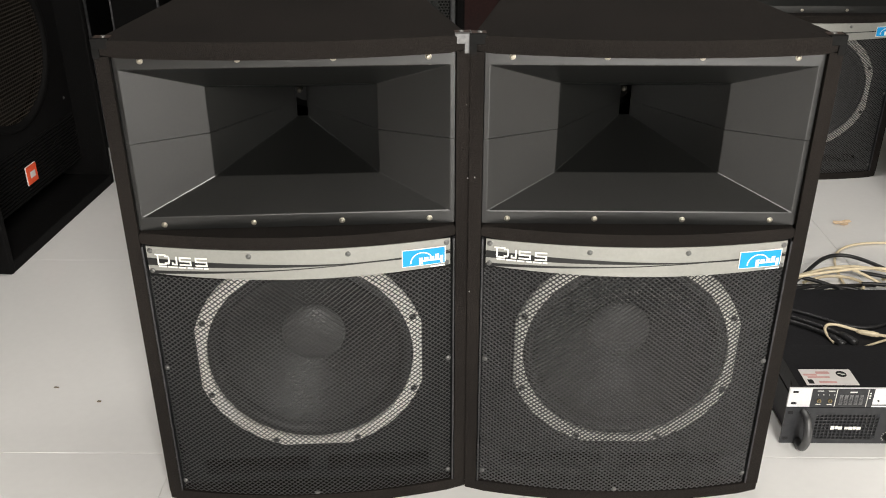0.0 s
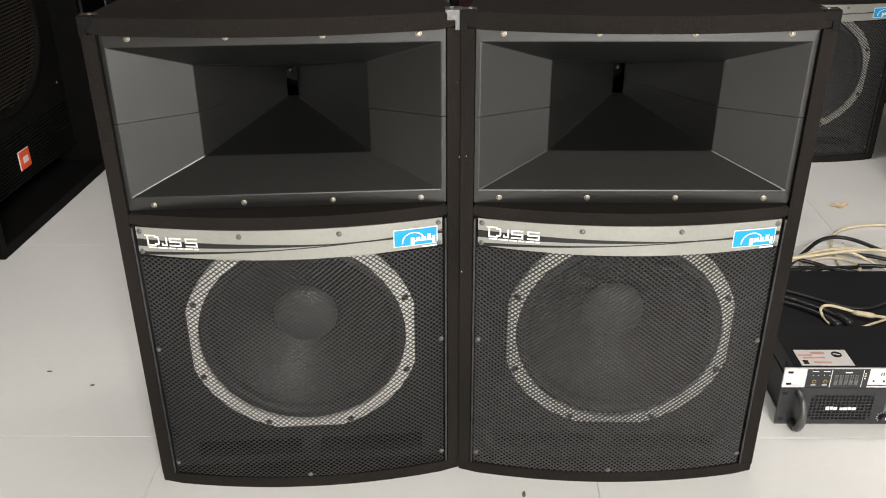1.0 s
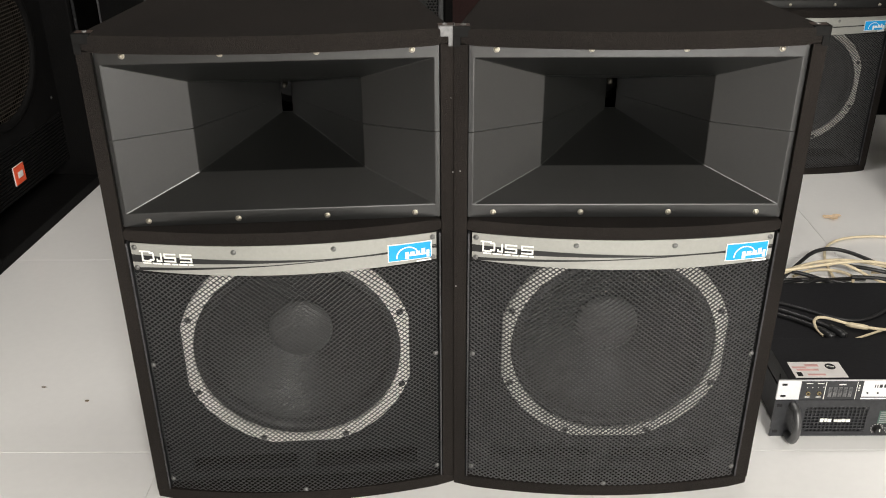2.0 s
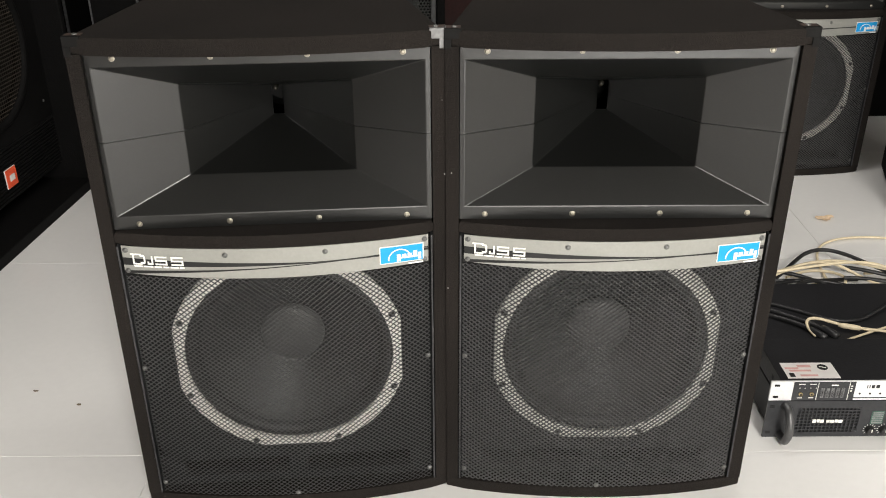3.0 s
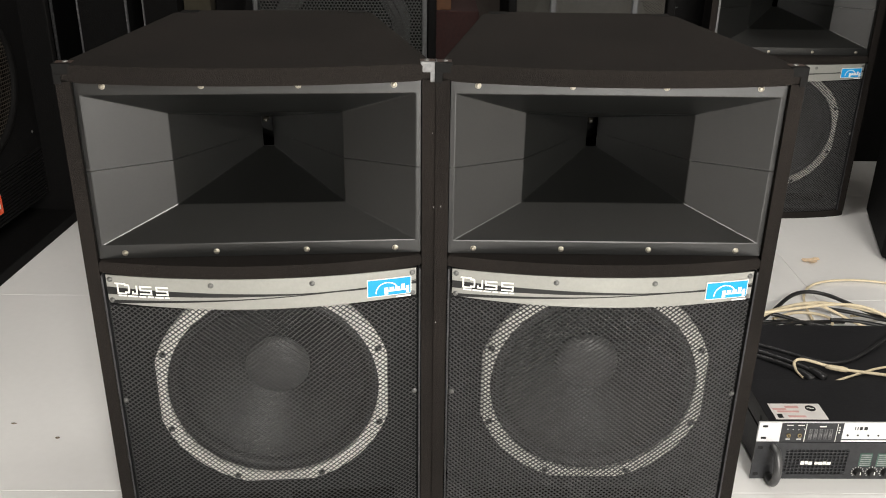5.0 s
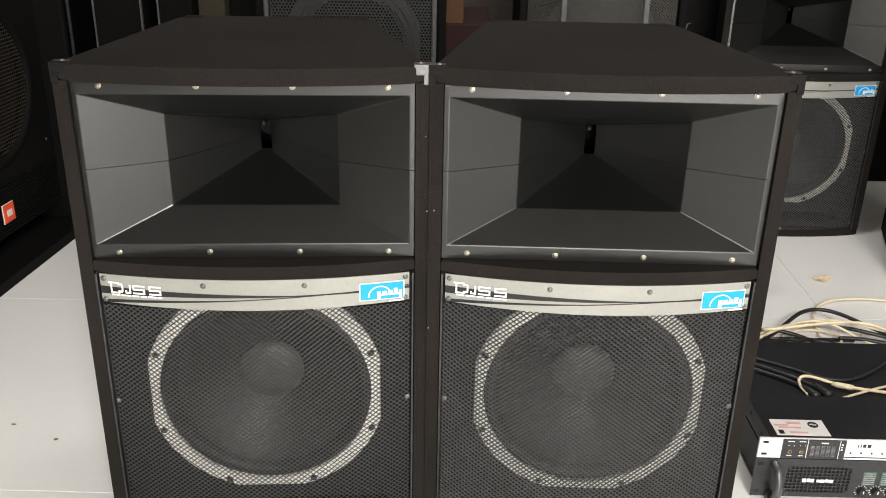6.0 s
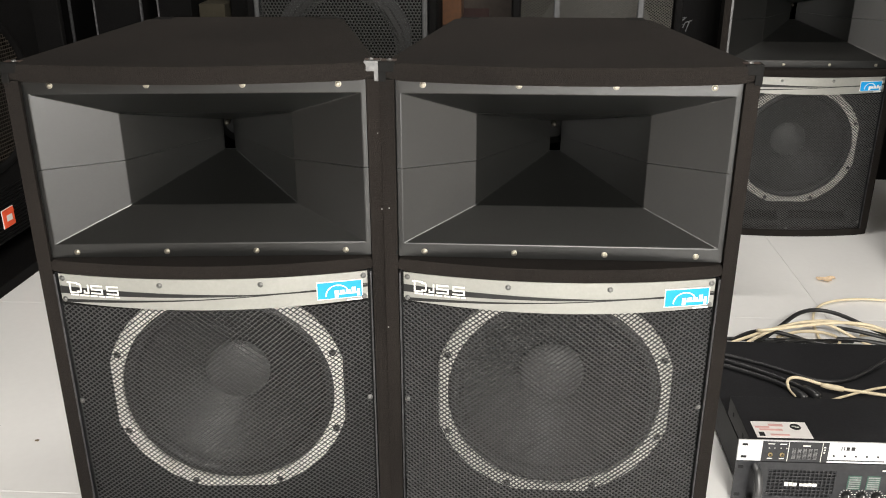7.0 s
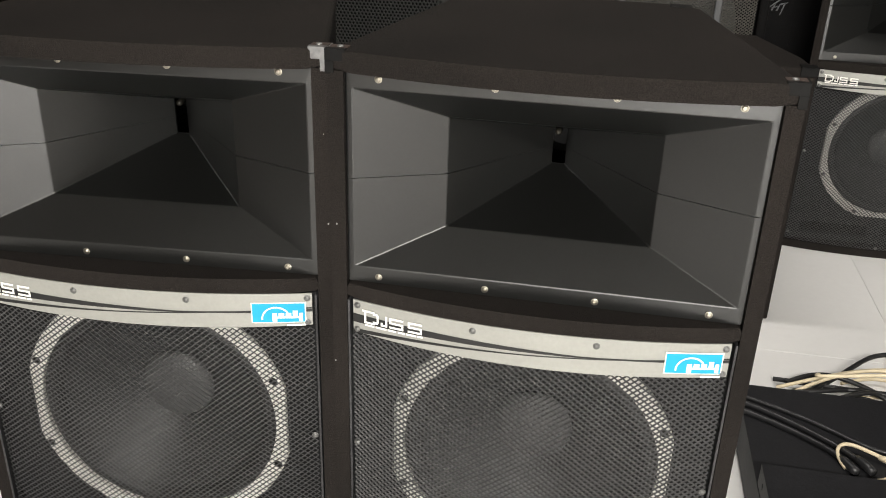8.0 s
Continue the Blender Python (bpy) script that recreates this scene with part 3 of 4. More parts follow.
def folded_grille_speaker(m):
    s = empty("stage_loudspeaker", m, "black loudspeaker with folded expanded-metal grille and upright bars", "loudspeaker")
    part("body", box(-0.24, 0.24, 0.07, 0.48, 0, 1.0, 0.012), BOX, s)
    surface = lambda x, z: 0.0 if abs(x) < 0.115 else (abs(x) - 0.115) * 0.45
    me = strand_mesh(0.43, 0.95, 0.0105, 0.0075, 0.0022, 0.0012, surface)
    me.materials.append(EXPANDED)
    g = new("mesh_grille", me)
    g.parent = s
    g.matrix_basis = pose(0, 0, 0.025)
    tagged(g, "dusty folded expanded-metal grille", "", "", "stuff")
    for side in (-1, 1):
        x0, x1 = sorted((side * 0.107, side * 0.124))
        part("grille_bar", box(x0, x1, -0.006, 0.012, 0.02, 0.98, 0.003), GREYFRAME, s, "grey upright grille bar")
        x0, x1 = sorted((side * 0.216, side * 0.24))
        part("edge_post", box(x0, x1, 0.035, 0.071, 0.0, 1.0, 0.006), BOX, s)
    part("cross_bar", box(-0.107, 0.107, -0.005, 0.010, 0.795, 0.807, 0.003), GREYFRAME, s)
    part("driver_cone", lathe([(0.17, 0.066), (0.15, 0.060), (0.05, 0.069), (0, 0.055)], 36, None, (0, 0.62)), CONE, s, "", True)
    return s


folded_grille_speaker(pose(0.495, 2.6, 0, 0, 0, -1.0))


def marked_cabinet(m):
    s = empty("loudspeaker_cabinet", m, "black cabinet with a jagged white mark, tucked between speakers", "loudspeaker")
    part("body", box(-0.17, 0.19, 0.0, 0.4, 0, 0.95, 0.008), BOX, s)
    bm = bmesh.new()
    for x0, z0, x1, z1, w in ((-0.030, 0.040, 0.012, 0.046, 0.005), (0.008, 0.044, -0.034, 0.008, 0.004), (-0.034, 0.008, -0.026, 0.004, 0.003), (-0.012, 0.012, -0.004, 0.030, 0.004), (-0.012, 0.020, 0.006, 0.024, 0.003), (0.002, 0.012, 0.010, 0.032, 0.004), (0.010, 0.030, 0.030, 0.036, 0.004), (0.022, 0.034, 0.012, 0.000, 0.004)):
        d = Vector((x1 - x0, 0, z1 - z0))
        nrm = Vector((-d.z, 0, d.x)).normalized() * w / 2
        a, b = Vector((x0, -0.002, z0)), Vector((x1, -0.002, z1))
        v = [bm.verts.new(q) for q in (a - nrm, b - nrm * 0.4, b + nrm * 0.4, a + nrm)]
        v2 = [bm.verts.new(q.co + Vector((0, 0.002, 0))) for q in v]
        bm.faces.new(v)
        for i in range(4):
            bm.faces.new((v[i], v2[i], v2[(i + 1) % 4], v[(i + 1) % 4]))
    ob = part("white_mark", bm, GREYFRAME, s, "jagged pale metal mark")
    ob.matrix_basis = pose(-0.055, -0.0005, 0.60)
    return s


marked_cabinet(pose(0.87, 3.02, 0))


def small_cabinet(m):
    """A lower tapered cabinet: only its front corner and top are in sight."""
    s = empty("small_loudspeaker", m, "low charcoal carpeted loudspeaker with a steel corner", "loudspeaker")
    o = [(-0.42, 0.0), (0.0, 0.0), (-0.02, 0.10), (-0.085, 0.33), (-0.335, 0.33), (-0.40, 0.10)]
    part("body", prism(o, 0.0, 0.615, 0.008), CARPET, s)
    part("grille", box(-0.40, -0.02, -0.004, 0.0, 0.03, 0.585, 0.002), GRILLE, s)
    bm = bmesh.new()
    box(-0.034, 0.002, -0.0030, -0.0012, 0.597, 0.617, 0.0005, 1, bm)
    box(-0.034, 0.002, -0.0030, 0.030, 0.6155, 0.6172, 0.0005, 1, bm)
    part("corner_bracket", bm, CORNER, s, "scuffed steel corner")
    return s


small_cabinet(pose(0.803, 2.30, 0, 0, 0, 0))


def tall_case(x0, x1, y0, h, trims, label):
    s = empty("equipment_case", pose((x0 + x1) / 2, y0, 0), label, "case", "black cases along the wall")
    hw = (x1 - x0) / 2
    part("body", box(-hw, hw, 0.0, 0.5, 0, h, 0.004), BOX, s)
    for side in trims:
        a, b = sorted((side * hw, side * (hw - 0.006)))
        part("edge_trim", box(a + side * 0.001, b + side * 0.001, -0.003, 0.010, 0, h, 0.001, 1), DIMTRIM, s, "thin dusty aluminium edge trim")
    return s


tall_case(-1.78, -1.205, 3.02, 1.3, (1,), "tall black equipment case with pale edge trim")
tall_case(-1.115, -0.955, 3.00, 1.3, (-1, 1), "narrow black equipment case with pale edge trims")
tall_case(-0.915, -0.80, 3.04, 1.3, (-1,), "slim black equipment case with pale edge trim")
tall_case(-0.70, -0.50, 3.15, 0.95, (), "plain black case standing by the wall")


def carton(name, x0, x1, y0, y1, z0, z1, mat, label):
    s = empty(name, pose((x0 + x1) / 2, y0, z0), label, "box")
    w = (x1 - x0) / 2
    part("body", box(-w, w, 0, y1 - y0, 0, z1 - z0, 0.003), mat, s)
    part("tape", box(-w * 0.12, w * 0.12, -0.0006, 0.02, 0, z1 - z0 + 0.0005), mat, s)
    return s


carton("carton", -0.795, -0.705, 3.10, 3.3, 0.0, 0.67, MUSTARD, "mustard card box standing by the wall")
carton("carton", 0.02, 0.10, 3.0, 3.25, 0.62, 0.80, CARD, "small brown cardboard box on a maroon case")
carton("padded_case", -0.03, 0.19, 2.98, 3.4, 0.0, 0.62, MAROON, "maroon padded case standing by the wall")


def side_cabinet(m):
    s = empty("loudspeaker_cabinet", m, "black loudspeaker cabinet at the edge of the clear floor", "loudspeaker")
    part("body", box(0.0, 0.50, 0.012, 0.42, 0.012, 0.85, 0.010), BOX, s)
    part("front_grille", box(0.015, 0.485, 0.0, 0.012, 0.03, 0.835, 0.004), GRILLE, s)
    for x in (0.03, 0.47):
        for y in (0.04, 0.38):
            f = part("foot", prism([(0.012 * math.cos(k), 0.012 * math.sin(k)) for k in (0, 1.05, 2.09, 3.14, 4.19, 5.24)], 0, 0.014), RUBBER, s)
            f.matrix_basis = pose(x, y, 0)
    return s


side_cabinet(pose(1.368, 2.395, 0, 0, 0, -18))
tall_case(1.45, 2.3, 3.35, 1.3, (), "wide black case against the wall")


# ---- amplifier stack ----
def feet(s, x0, x1, y0, y1):
    for x in (x0, x1):
        for y in (y0, y1):
            f = part("foot", prism([(0.011 * math.cos(k * 0.785), 0.011 * math.sin(k * 0.785)) for k in range(8)], 0, 0.0065), RUBBER, s)
            f.matrix_basis = pose(x, y, 0)


def knob(s, x, z, y0=0.0):
    bm = lathe([(0.0085, y0), (0.008, y0 - 0.010), (0.0065, y0 - 0.0115), (0, y0 - 0.0115)], 18, None, (x, z))
    k = part("knob", bm, RUBBER, s)
    part("pointer", box(x - 0.0007, x + 0.0007, y0 - 0.0122, y0 - 0.0116, z + 0.001, z + 0.0075), WHITE, k)
    for a in range(-5, 6):
        q = part("dial_mark", box(-0.0005, 0.0005, y0 - 0.0006, y0, 0.0100, 0.0125), WHITE, s)
        q.matrix_basis = pose(x, 0, z, 0, a * 27, 0)


def power_amplifier(m):
    """Two rack units high: face with handle, vent, level lights and knobs. Local x from 0 to 0.483."""
    s = empty("power_amplifier", m, "black two-unit power amplifier with handles and square vent, on the tiles", "amplifier")
    part("chassis", box(0.021, 0.462, 0.004, 0.46, 0.006, 0.087, 0.0015), AMPTOP, s)
    feet(s, 0.05, 0.43, 0.05, 0.42)
    z0, z1 = 0.004, 0.0885
    face = bmesh.new()
    vx0, vx1, vz0, vz1 = 0.060, 0.182, 0.014, 0.073
    for r in ((0, vx0, z0, z1), (vx1, 0.483, z0, z1), (vx0, vx1, z0, vz0), (vx0, vx1, vz1, z1)):
        box(r[0], r[1], -0.004, 0.0, r[2], r[3], 0, 1, face)
    f = part("front_panel", face, AMPFACE, s, "dark grey front panel")
    grid = bmesh.new()
    nx, nz = 16, 8
    for i in range(nx + 1):
        x = vx0 + (vx1 - vx0) * i / nx
        box(x - 0.0011, x + 0.0011, -0.0035, -0.0015, vz0, vz1, 0, 1, grid)
    for j in range(nz + 1):
        z = vz0 + (vz1 - vz0) * j / nz
        box(vx0, vx1, -0.0036, -0.0014, z - 0.0011, z + 0.0011, 0, 1, grid)
    part("vent", grid, AMPFACE, s, "square-holed cooling vent")
    part("vent_back", box(vx0, vx1, 0.0005, 0.003, vz0, vz1), BAFFLE, s)
    bm = bmesh.new()
    for x0, x1, za, zb in ((0.092, 0.099, 0.038, 0.046), (0.1005, 0.106, 0.039, 0.046), (0.107, 0.114, 0.038, 0.045), (0.119, 0.125, 0.0385, 0.044), (0.126, 0.134, 0.038, 0.044), (0.135, 0.141, 0.0385, 0.045), (0.142, 0.150, 0.038, 0.044)):
        box(x0, x1, -0.0052, -0.0038, za, zb, 0, 1, bm)
    part("name_bar", bm, WHITE, s, "illegible white name lettering")
    for x0, x1, z2, z3 in ((vx0, vx0 + 0.006, vz0, vz0 + 0.005), (vx1 - 0.006, vx1, vz0, vz0 + 0.005), (vx0, vx0 + 0.006, vz1 - 0.005, vz1), (vx1 - 0.006, vx1, vz1 - 0.005, vz1)):
        part("vent_corner", box(x0, x1, -0.0042, -0.001, z2, z3, 0.001, 1), AMPFACE, s)
    for x in (0.034, 0.449):
        cu = bpy.data.curves.new("handle", "CURVE")
        cu.dimensions, cu.bevel_depth, cu.bevel_resolution = "3D", 0.0078, 4
        sp = cu.splines.new("BEZIER")
        pts = ((x, -0.002, 0.079), (x, -0.028, 0.076), (x, -0.031, 0.016), (x, -0.002, 0.010))
        sp.bezier_points.add(3)
        for b, q in zip(sp.bezier_points, pts):
            b.co, b.handle_left_type, b.handle_right_type = q, "AUTO", "AUTO"
        cu.materials.append(GRILLE)
        h = new("handle", cu)
        h.parent = s
        h["label"] = "glossy black rounded rack handle"
    for k in range(6):
        x = 0.216 + k * 0.034
        if k in (2, 5):
            continue
        block = part("level_lights", box(x - 0.012, x + 0.012, -0.0046, -0.0038, 0.034, 0.064), GREEN, s, "greenish level meter")
        for j in range(6):
            part("led_bar", box(x - 0.010, x + 0.010, -0.0056, -0.0045, 0.036 + j * 0.0047, 0.0385 + j * 0.0047), TRIM, block)
    for k in range(6):
        knob(s, 0.206 + k * 0.027, 0.021, -0.004)
    part("print_bar", box(0.262, 0.276, -0.0046, -0.0038, 0.075, 0.0775), WHITE, s)
    for x in (0.009, 0.474):
        for z in (0.016, 0.077):
            part("rack_hole", box(x - 0.005, x + 0.005, -0.0046, -0.0038, z - 0.003, z + 0.003, 0.001, 1), BAFFLE, s)
    return s


def processor(m):
    """One rack unit high, shallow, with a pale face."""
    s = empty("signal_processor", m, "one-unit signal processor with pale face, on the amplifier", "audio rack")
    part("chassis", box(0.021, 0.462, 0.002, 0.150, 0.0015, 0.0425, 0.001), AMPTOP, s, "black steel case with side holes")
    part("front_panel", box(0, 0.483, -0.003, 0.0015, 0.001, 0.0445, 0.0006, 1), AMPLIGHT, s, "pale aluminium front panel")
    part("control_panel", box(0.043, 0.160, -0.0042, -0.0029, 0.002, 0.0437), AMPFACE, s, "black control field")
    for x in (0.058, 0.079):
        j = part("jack", lathe([(0.0040, -0.004), (0.0040, -0.0065), (0.0027, -0.0068), (0.0025, -0.0045)], 16, None, (x, 0.017)), GOLD, s)
        part("print_bar", box(x - 0.0045, x + 0.0045, -0.0048, -0.0041, 0.0075, 0.0092), WHITE, j)
        part("print_bar", box(x - 0.006, x + 0.006, -0.0048, -0.0041, 0.0385, 0.0400), WHITE, j)
        for dx in (-0.004, 0.006):
            part("print_dot", box(x + dx, x + dx + 0.0014, -0.0048, -0.0041, 0.0295, 0.0312), WHITE, j)
    part("divider_line", box(0.0885, 0.0897, -0.0048, -0.0041, 0.003, 0.043), WHITE, s)
    part("divider_line", box(0.1480, 0.1490, -0.0048, -0.0041, 0.003, 0.043), WHITE, s)
    for k in range(5):
        x = 0.0995 + k * 0.0096
        sl = part("fader", box(x - 0.0009, x + 0.0009, -0.0046, -0.0041, 0.008, 0.031), BAFFLE, s)
        for j in range(9):
            part("scale_mark", box(x - 0.0034, x + 0.0030, -0.0047, -0.0041, 0.0085 + j * 0.0026, 0.0093 + j * 0.0026), TRIM, sl)
    part("print_bar", box(0.114, 0.127, -0.0048, -0.0041, 0.0355, 0.0380), WHITE, s)
    for j in range(3):
        part("print_dot", box(0.1515, 0.1545, -0.0048, -0.0041, 0.022 + j * 0.0055, 0.0245 + j * 0.0055), WHITE, s)
    for k in range(9):
        x = 0.171 + k * 0.0195
        part("button", lathe([(0.0018, -0.003), (0.0018, -0.0045), (0, -0.0046)], 10, None, (x, 0.0165)), RUBBER, s)
    part("groove", box(0.160, 0.262, -0.0036, -0.0029, 0.0055, 0.0075), AMPFACE, s)
    part("groove", box(0.270, 0.36, -0.0036, -0.0029, 0.0055, 0.0075), AMPFACE, s)
    for x0, x1 in ((0.1825, 0.1840), (0.1870, 0.1885), (0.1915, 0.1970), (0.2000, 0.2065)):
        part("brand_bar", box(x0, x1, -0.0036, -0.0029, 0.0285, 0.0355), RUBBER, s)
    for z in (0.010, 0.036):
        for x in (0.012, 0.471):
            part("rack_hole", box(x - 0.005, x + 0.005, -0.0036, -0.0029, z - 0.0022, z + 0.0022, 0.0008, 1), BAFFLE, s)
    for y in (0.045, 0.115):
        q = part("side_hole", box(0.0203, 0.0212, y - 0.003, y + 0.003, 0.018, 0.026), BAFFLE, s)
    return s


AMP = pose(0.655, 1.398, 0, 0, 0, 0)
power_amplifier(AMP)
processor(AMP @ pose(0, 0, 0.0885))
stick = empty("paper_label", AMP @ pose(0.036, 0.010, 0.0885 + 0.0427), "white paper label with faded pink print, stuck on the processor", "label")
part("sheet", box(0, 0.100, 0, 0.052, 0, 0.0006), PAPER, stick)
for x0, x1, y0, y1 in ((0.004, 0.030, 0.030, 0.036), (0.010, 0.052, 0.022, 0.028), (0.030, 0.056, 0.036, 0.044), (0.026, 0.060, 0.006, 0.012)):
    part("print_bar", box(x0, x1, y0, y1, 0.0006, 0.0009), PINK, stick)
part("print_block", box(0.006, 0.016, 0.004, 0.017, 0.0006, 0.0009), BAFFLE, stick)
bm = prism([(0.078 + 0.010 * math.cos(k * 0.314), 0.036 + 0.010 * math.sin(k * 0.314)) for k in range(20)], 0.0006, 0.0010)
seal = part("round_seal", bm, BAFFLE, stick, "black round seal with a white zigzag")
bm = bmesh.new()
for x0, x1, y0, y1 in ((0.0715, 0.0785, 0.036, 0.0385), (0.0765, 0.0790, 0.034, 0.0385), (0.0765, 0.0845, 0.0335, 0.0360)):
    box(x0, x1, y0, y1, 0.0010, 0.0013, 0, 1, bm)
part("zigzag", bm, WHITE, seal)


# ---- cables ----
def cable(name, pts, r, mat, label):
    cu = bpy.data.curves.new(name, "CURVE")
    cu.dimensions, cu.bevel_depth, cu.bevel_resolution, cu.resolution_u = "3D", r, 2, 8
    sp = cu.splines.new("NURBS")
    sp.points.add(len(pts) - 1)
    for q, p in zip(sp.points, pts):
        q.co = (*p, 1)
    sp.use_endpoint_u, sp.order_u = True, 4
    cu.materials.append(mat)
    return tagged(new(name, cu), label, "cable")


ZT = 0.087
cable("black_cable", [(0.60, 1.84, ZT + 0.004), (0.74, 1.785, ZT + 0.004), (0.83, 1.729, ZT + 0.004), (0.885, 1.680, ZT + 0.004), (0.96, 1.675, ZT + 0.004), (1.05, 1.760, ZT + 0.006), (1.16, 1.83, ZT + 0.03)], 0.0042, BLACKCABLE, "black cable sagging across the amplifier top")
cable("black_cable", [(0.60, 1.82, ZT + 0.005), (0.71, 1.772, ZT + 0.005), (0.79, 1.712, ZT + 0.005), (0.838, 1.672, ZT + 0.006), (0.860, 1.632, ZT + 0.008)], 0.0055, BLACKCABLE, "black plug cable lying on the amplifier top")
cable("black_cable", [(0.60, 1.79, ZT + 0.005), (0.70, 1.748, ZT + 0.005), (0.78, 1.694, ZT + 0.005), (0.818, 1.660, ZT + 0.007), (0.836, 1.625, ZT + 0.008)], 0.0055, BLACKCABLE, "black plug cable lying on the amplifier top")
for x, y in ((0.838, 1.618), (0.866, 1.624)):
    ob = link_mesh("cable_plug", lathe([(0, -0.014), (0.007, -0.014), (0.0078, 0.0), (0.0078, 0.016), (0.0055, 0.028), (0, 0.028)], 14), CHANNEL, True)
    ob.matrix_basis = pose(x, y, ZT + 0.0085, 0, 0, 28)
    tagged(ob, "grey cable plug lying behind the processor", "plug")
cable("cream_cable", [(0.830, 1.620, ZT + 0.004), (0.818, 1.640, ZT + 0.010), (0.822, 1.672, ZT + 0.014), (0.850, 1.684, ZT + 0.014), (0.890, 1.654, ZT + 0.012), (0.940, 1.638, ZT + 0.008), (1.03, 1.628, ZT + 0.006), (1.20, 1.61, ZT - 0.02)], 0.0034, CREAM, "cream cable curling on the amplifier top")
cable("cream_cable", [(0.86, 1.590, ZT + 0.004), (0.91, 1.615, ZT + 0.004), (0.97, 1.643, ZT + 0.005), (1.04, 1.672, ZT + 0.006), (1.18, 1.72, ZT - 0.02)], 0.0026, CREAM, "thin cream cable on the amplifier top")
ob = link_mesh("cable_joint", lathe([(0, -0.022), (0.005, -0.020), (0.0060, -0.01), (0.0060, 0.012), (0.004, 0.024), (0, 0.024)], 14), CREAM, True)
ob.matrix_basis = pose(0.912, 1.647, ZT + 0.0105, 0, 0, 70)
tagged(ob, "cream inline cable joint", "plug")
# bundle on the floor behind the amplifier
CREAMS = (((0.78, 1.98, 0.012), (0.87, 1.985, 0.05), (0.98, 2.02, 0.07), (1.10, 2.02, 0.06), (1.25, 1.98, 0.03), (1.42, 1.99, 0.01)),
          ((0.80, 1.96, 0.010), (0.88, 1.975, 0.065), (1.00, 2.00, 0.085), (1.06, 1.98, 0.05), (1.15, 1.93, 0.02), (1.30, 1.90, 0.01)),
          ((0.86, 1.99, 0.05), (0.84, 1.965, 0.06), (0.87, 1.95, 0.07), (1.00, 1.975, 0.08), (1.14, 2.01, 0.07), (1.20, 1.97, 0.04), (1.25, 1.93, 0.02)),
          ((0.90, 1.93, 0.01), (1.00, 1.92, 0.03), (1.06, 1.95, 0.03), (1.02, 1.99, 0.02), (0.94, 1.98, 0.01)),
          ((0.92, 2.03, 0.01), (0.98, 2.07, 0.012), (1.05, 2.05, 0.02), (1.08, 2.00, 0.02), (1.02, 1.95, 0.012)))
for pts in CREAMS:
    cable("cream_cable", pts, 0.0039, CREAM, "cream cable in the tangle behind the amplifier")
cable("cream_cable", [(1.02, 2.00, 0.01), (1.03, 2.12, 0.008), (1.07, 2.24, 0.006), (1.20, 2.28, 0.006), (1.34, 2.26, 0.006), (1.45, 2.16, 0.006), (1.30, 2.06, 0.01), (1.12, 2.03, 0.02)], 0.0034, CREAM, "thin cream cable in a wide loop on the tiles")
BLACKS = (((0.80, 1.93, 0.02), (0.90, 2.00, 0.03), (0.99, 2.13, 0.05), (1.09, 2.10, 0.05), (1.16, 2.00, 0.035), (1.30, 1.93, 0.02), (1.46, 1.90, 0.01)),
          ((0.82, 1.90, 0.02), (0.92, 1.93, 0.05), (0.97, 1.97, 0.05), (1.01, 1.93, 0.02), (1.02, 1.88, 0.01)),
          ((0.84, 1.92, 0.015), (0.94, 1.96, 0.045), (0.99, 1.93, 0.04), (0.98, 1.89, 0.015)),
          ((1.04, 1.97, 0.04), (1.12, 1.96, 0.05), (1.20, 1.93, 0.03), (1.32, 1.94, 0.012)),
          ((0.76, 1.96, 0.01), (0.85, 1.95, 0.03), (0.93, 1.99, 0.03), (1.02, 1.97, 0.03), (1.12, 1.93, 0.015), (1.22, 1.89, 0.008)),
          ((0.80, 1.99, 0.02), (0.86, 2.03, 0.035), (0.93, 2.02, 0.03), (1.00, 1.98, 0.02), (1.04, 1.92, 0.01)),
          ((0.78, 2.02, 0.008), (0.88, 1.98, 0.03), (0.96, 1.96, 0.035), (1.04, 2.00, 0.02), (1.10, 2.02, 0.008)),
          ((1.06, 2.03, 0.04), (1.12, 2.00, 0.045), (1.18, 1.98, 0.03), (1.26, 2.00, 0.02), (1.40, 1.98, 0.01)))
for pts in BLACKS:
    cable("black_cable", pts, 0.0052, BLACKCABLE, "black cable in the tangle behind the amplifier")


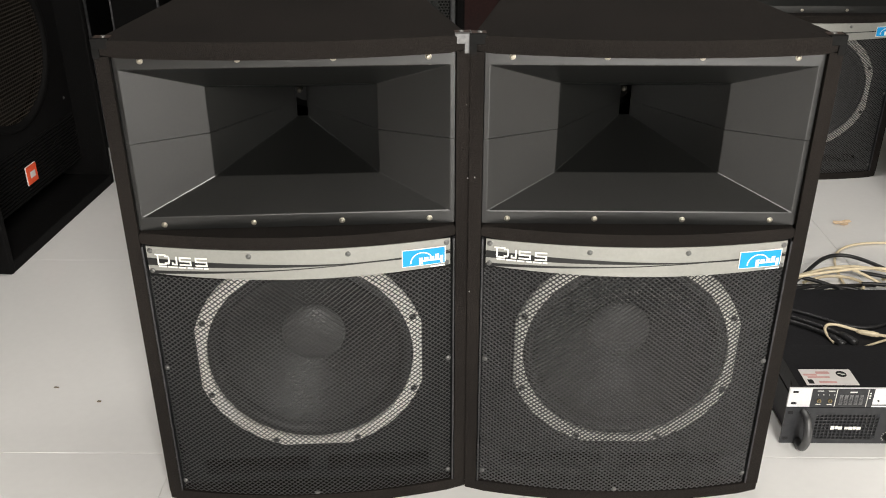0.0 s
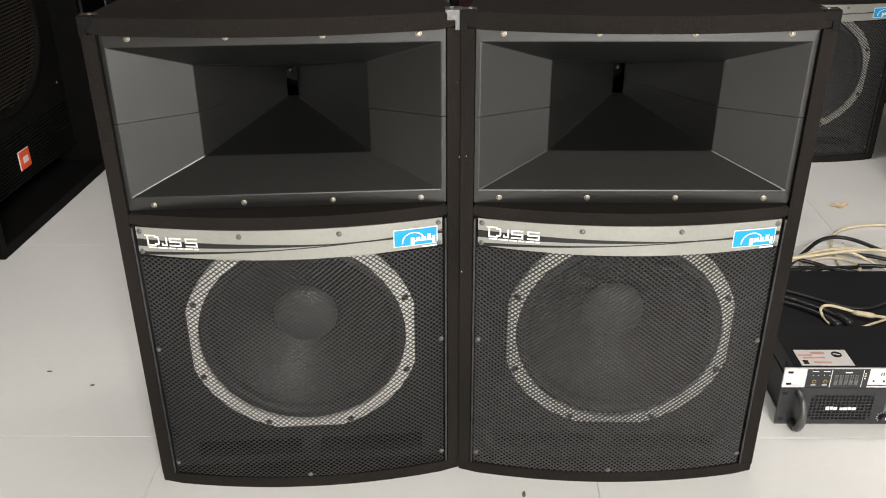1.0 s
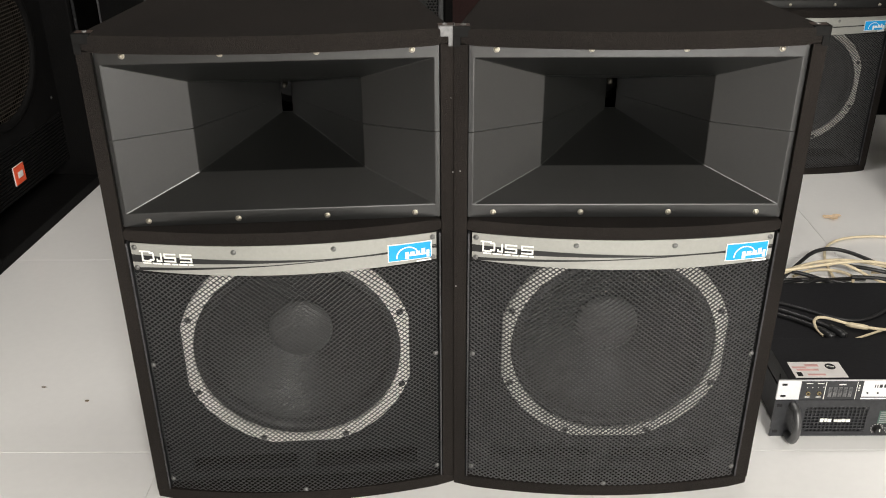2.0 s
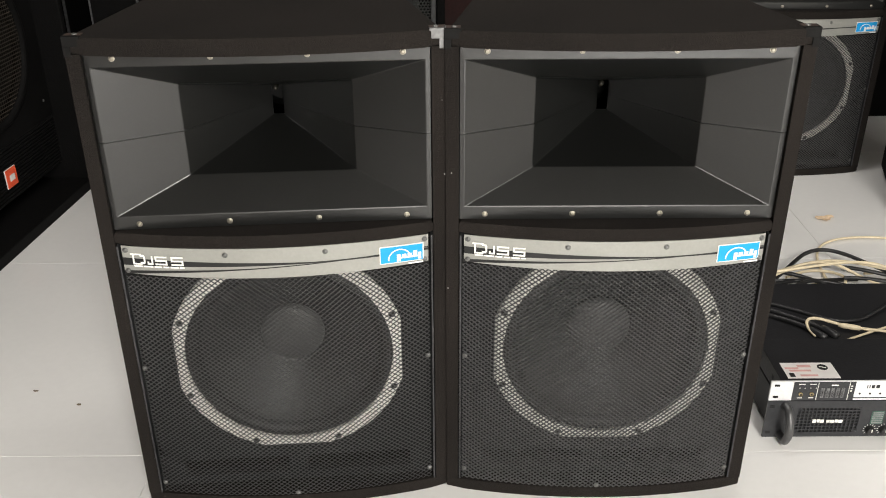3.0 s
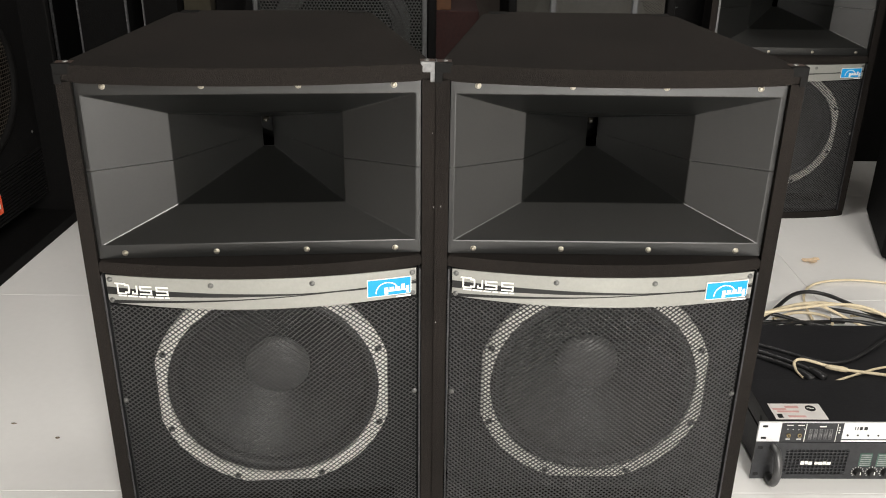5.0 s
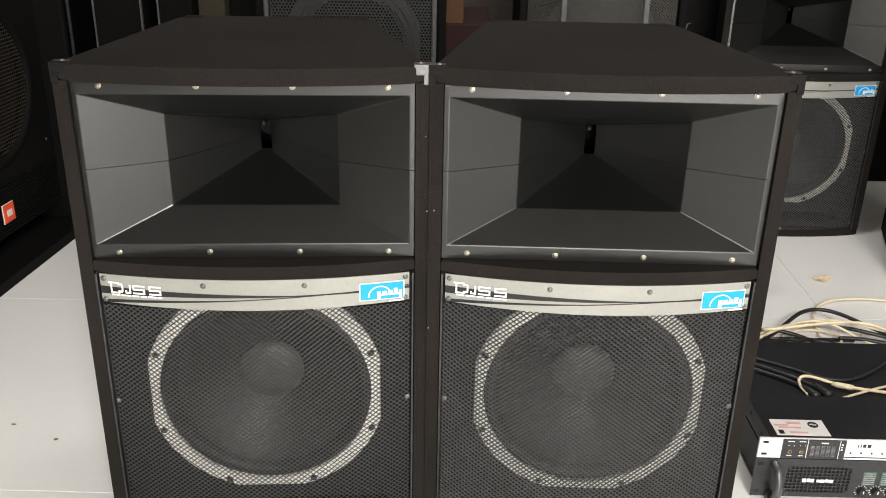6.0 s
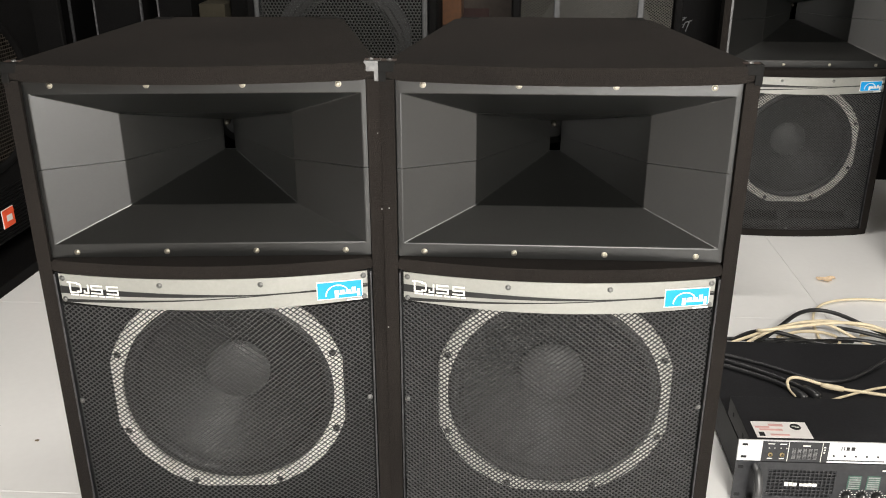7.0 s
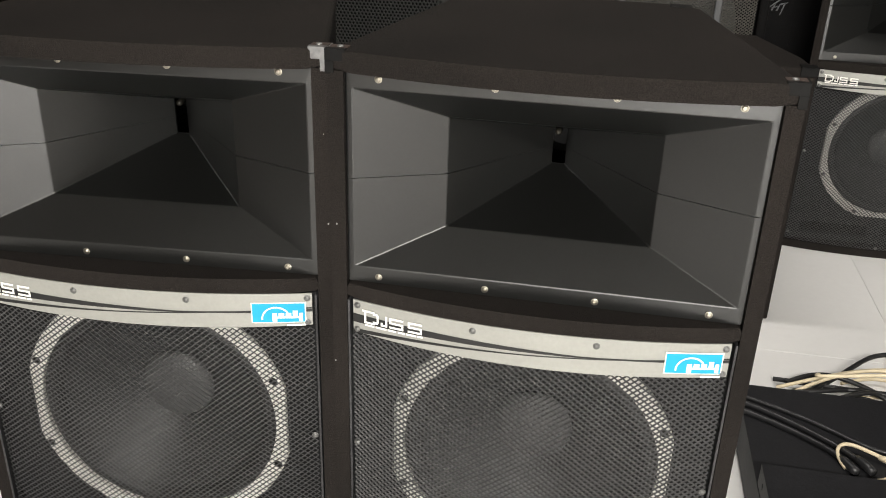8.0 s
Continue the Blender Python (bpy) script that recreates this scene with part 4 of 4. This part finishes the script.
# ---- leaf and crumbs ----
bm = bmesh.new()
rim = []
for k in range(14):
    a = 2 * math.pi * k / 14
    r = 0.5 + 0.13 * math.sin(3 * a + 0.6) + 0.05 * math.sin(7 * a)
    rim.append(bm.verts.new((0.054 * r * math.cos(a), 0.030 * r * math.sin(a), 0.003 + 0.004 * abs(math.sin(2 * a)))))
mid = bm.verts.new((0, 0, 0.0015))
for k in range(14):
    bm.faces.new((mid, rim[k], rim[(k + 1) % 14]))
ex = bmesh.ops.extrude_face_region(bm, geom=list(bm.faces))
for v in [g for g in ex["geom"] if isinstance(g, bmesh.types.BMVert)]:
    v.co.z += 0.0008
leaf = link_mesh("dry_leaf", bm, LEAF)
leaf.matrix_basis = pose(1.165, 2.405, 0, 0, 0, 15)
tagged(leaf, "dry brown leaf lying on the tiles", "leaf")
for x, y, sx, sy in ((-0.719, 1.519, 0.009, 0.006), (-0.828, 1.568, 0.012, 0.004), (0.155, 1.20, 0.006, 0.016)):
    bm = bmesh.new()
    bmesh.ops.create_icosphere(bm, subdivisions=2, radius=1)
    for v in bm.verts:
        q = noise.noise(v.co * 1.7 + Vector((x * 9, y * 7, 0)))
        v.co = Vector((v.co.x * sx * (1 + 0.4 * q) / 2, v.co.y * sy * (1 + 0.5 * q) / 2, 0.001 + v.co.z * 0.0014))
    ob = link_mesh("crumb", bm, SPECK)
    ob.matrix_basis = pose(x, y, 0.0005)
    tagged(ob, "tiny brown crumb on the tiles", "debris", "crumbs on the tiles")

# lint caught in the carpet of the two front cabinets
rng = random.Random(5)
bm = bmesh.new()
for k in range(4):
    x, y, z = (0.0340 if k % 2 else 0.0480) + rng.uniform(-0.005, 0.005), 1.2605, rng.uniform(0.08, 0.80)
    r0 = rng.uniform(0.0004, 0.0008)
    box(x - r0, x + r0, y - r0, y + r0, z - r0, z + r0 * 1.6, 0, 1, bm)
tagged(link_mesh("lint", bm, TRIM), "tiny pale lint specks on the carpeted cabinets", "lint", "", "stuff")

# ---- floor tiles ----
bm = box(-0.3995, 0.3995, -0.3995, 0.3995, -0.010, 0.0, 0.0006, 1)
bmesh.ops.recalc_face_normals(bm, faces=bm.faces)
tile_me = bpy.data.meshes.new("tile")
bm.to_mesh(tile_me)
bm.free()
tile_me.materials.append(TILE)
for i in range(-3, 4):
    for j in range(-5, 4):
        x, y = -0.1125 + 0.8 * i, 0.956 + 0.8 * j
        if -3.0 < x < 3.3 and -3.1 < y < 3.4:
            shared("tile", tile_me, FLOOR, pose(x, y, 0))
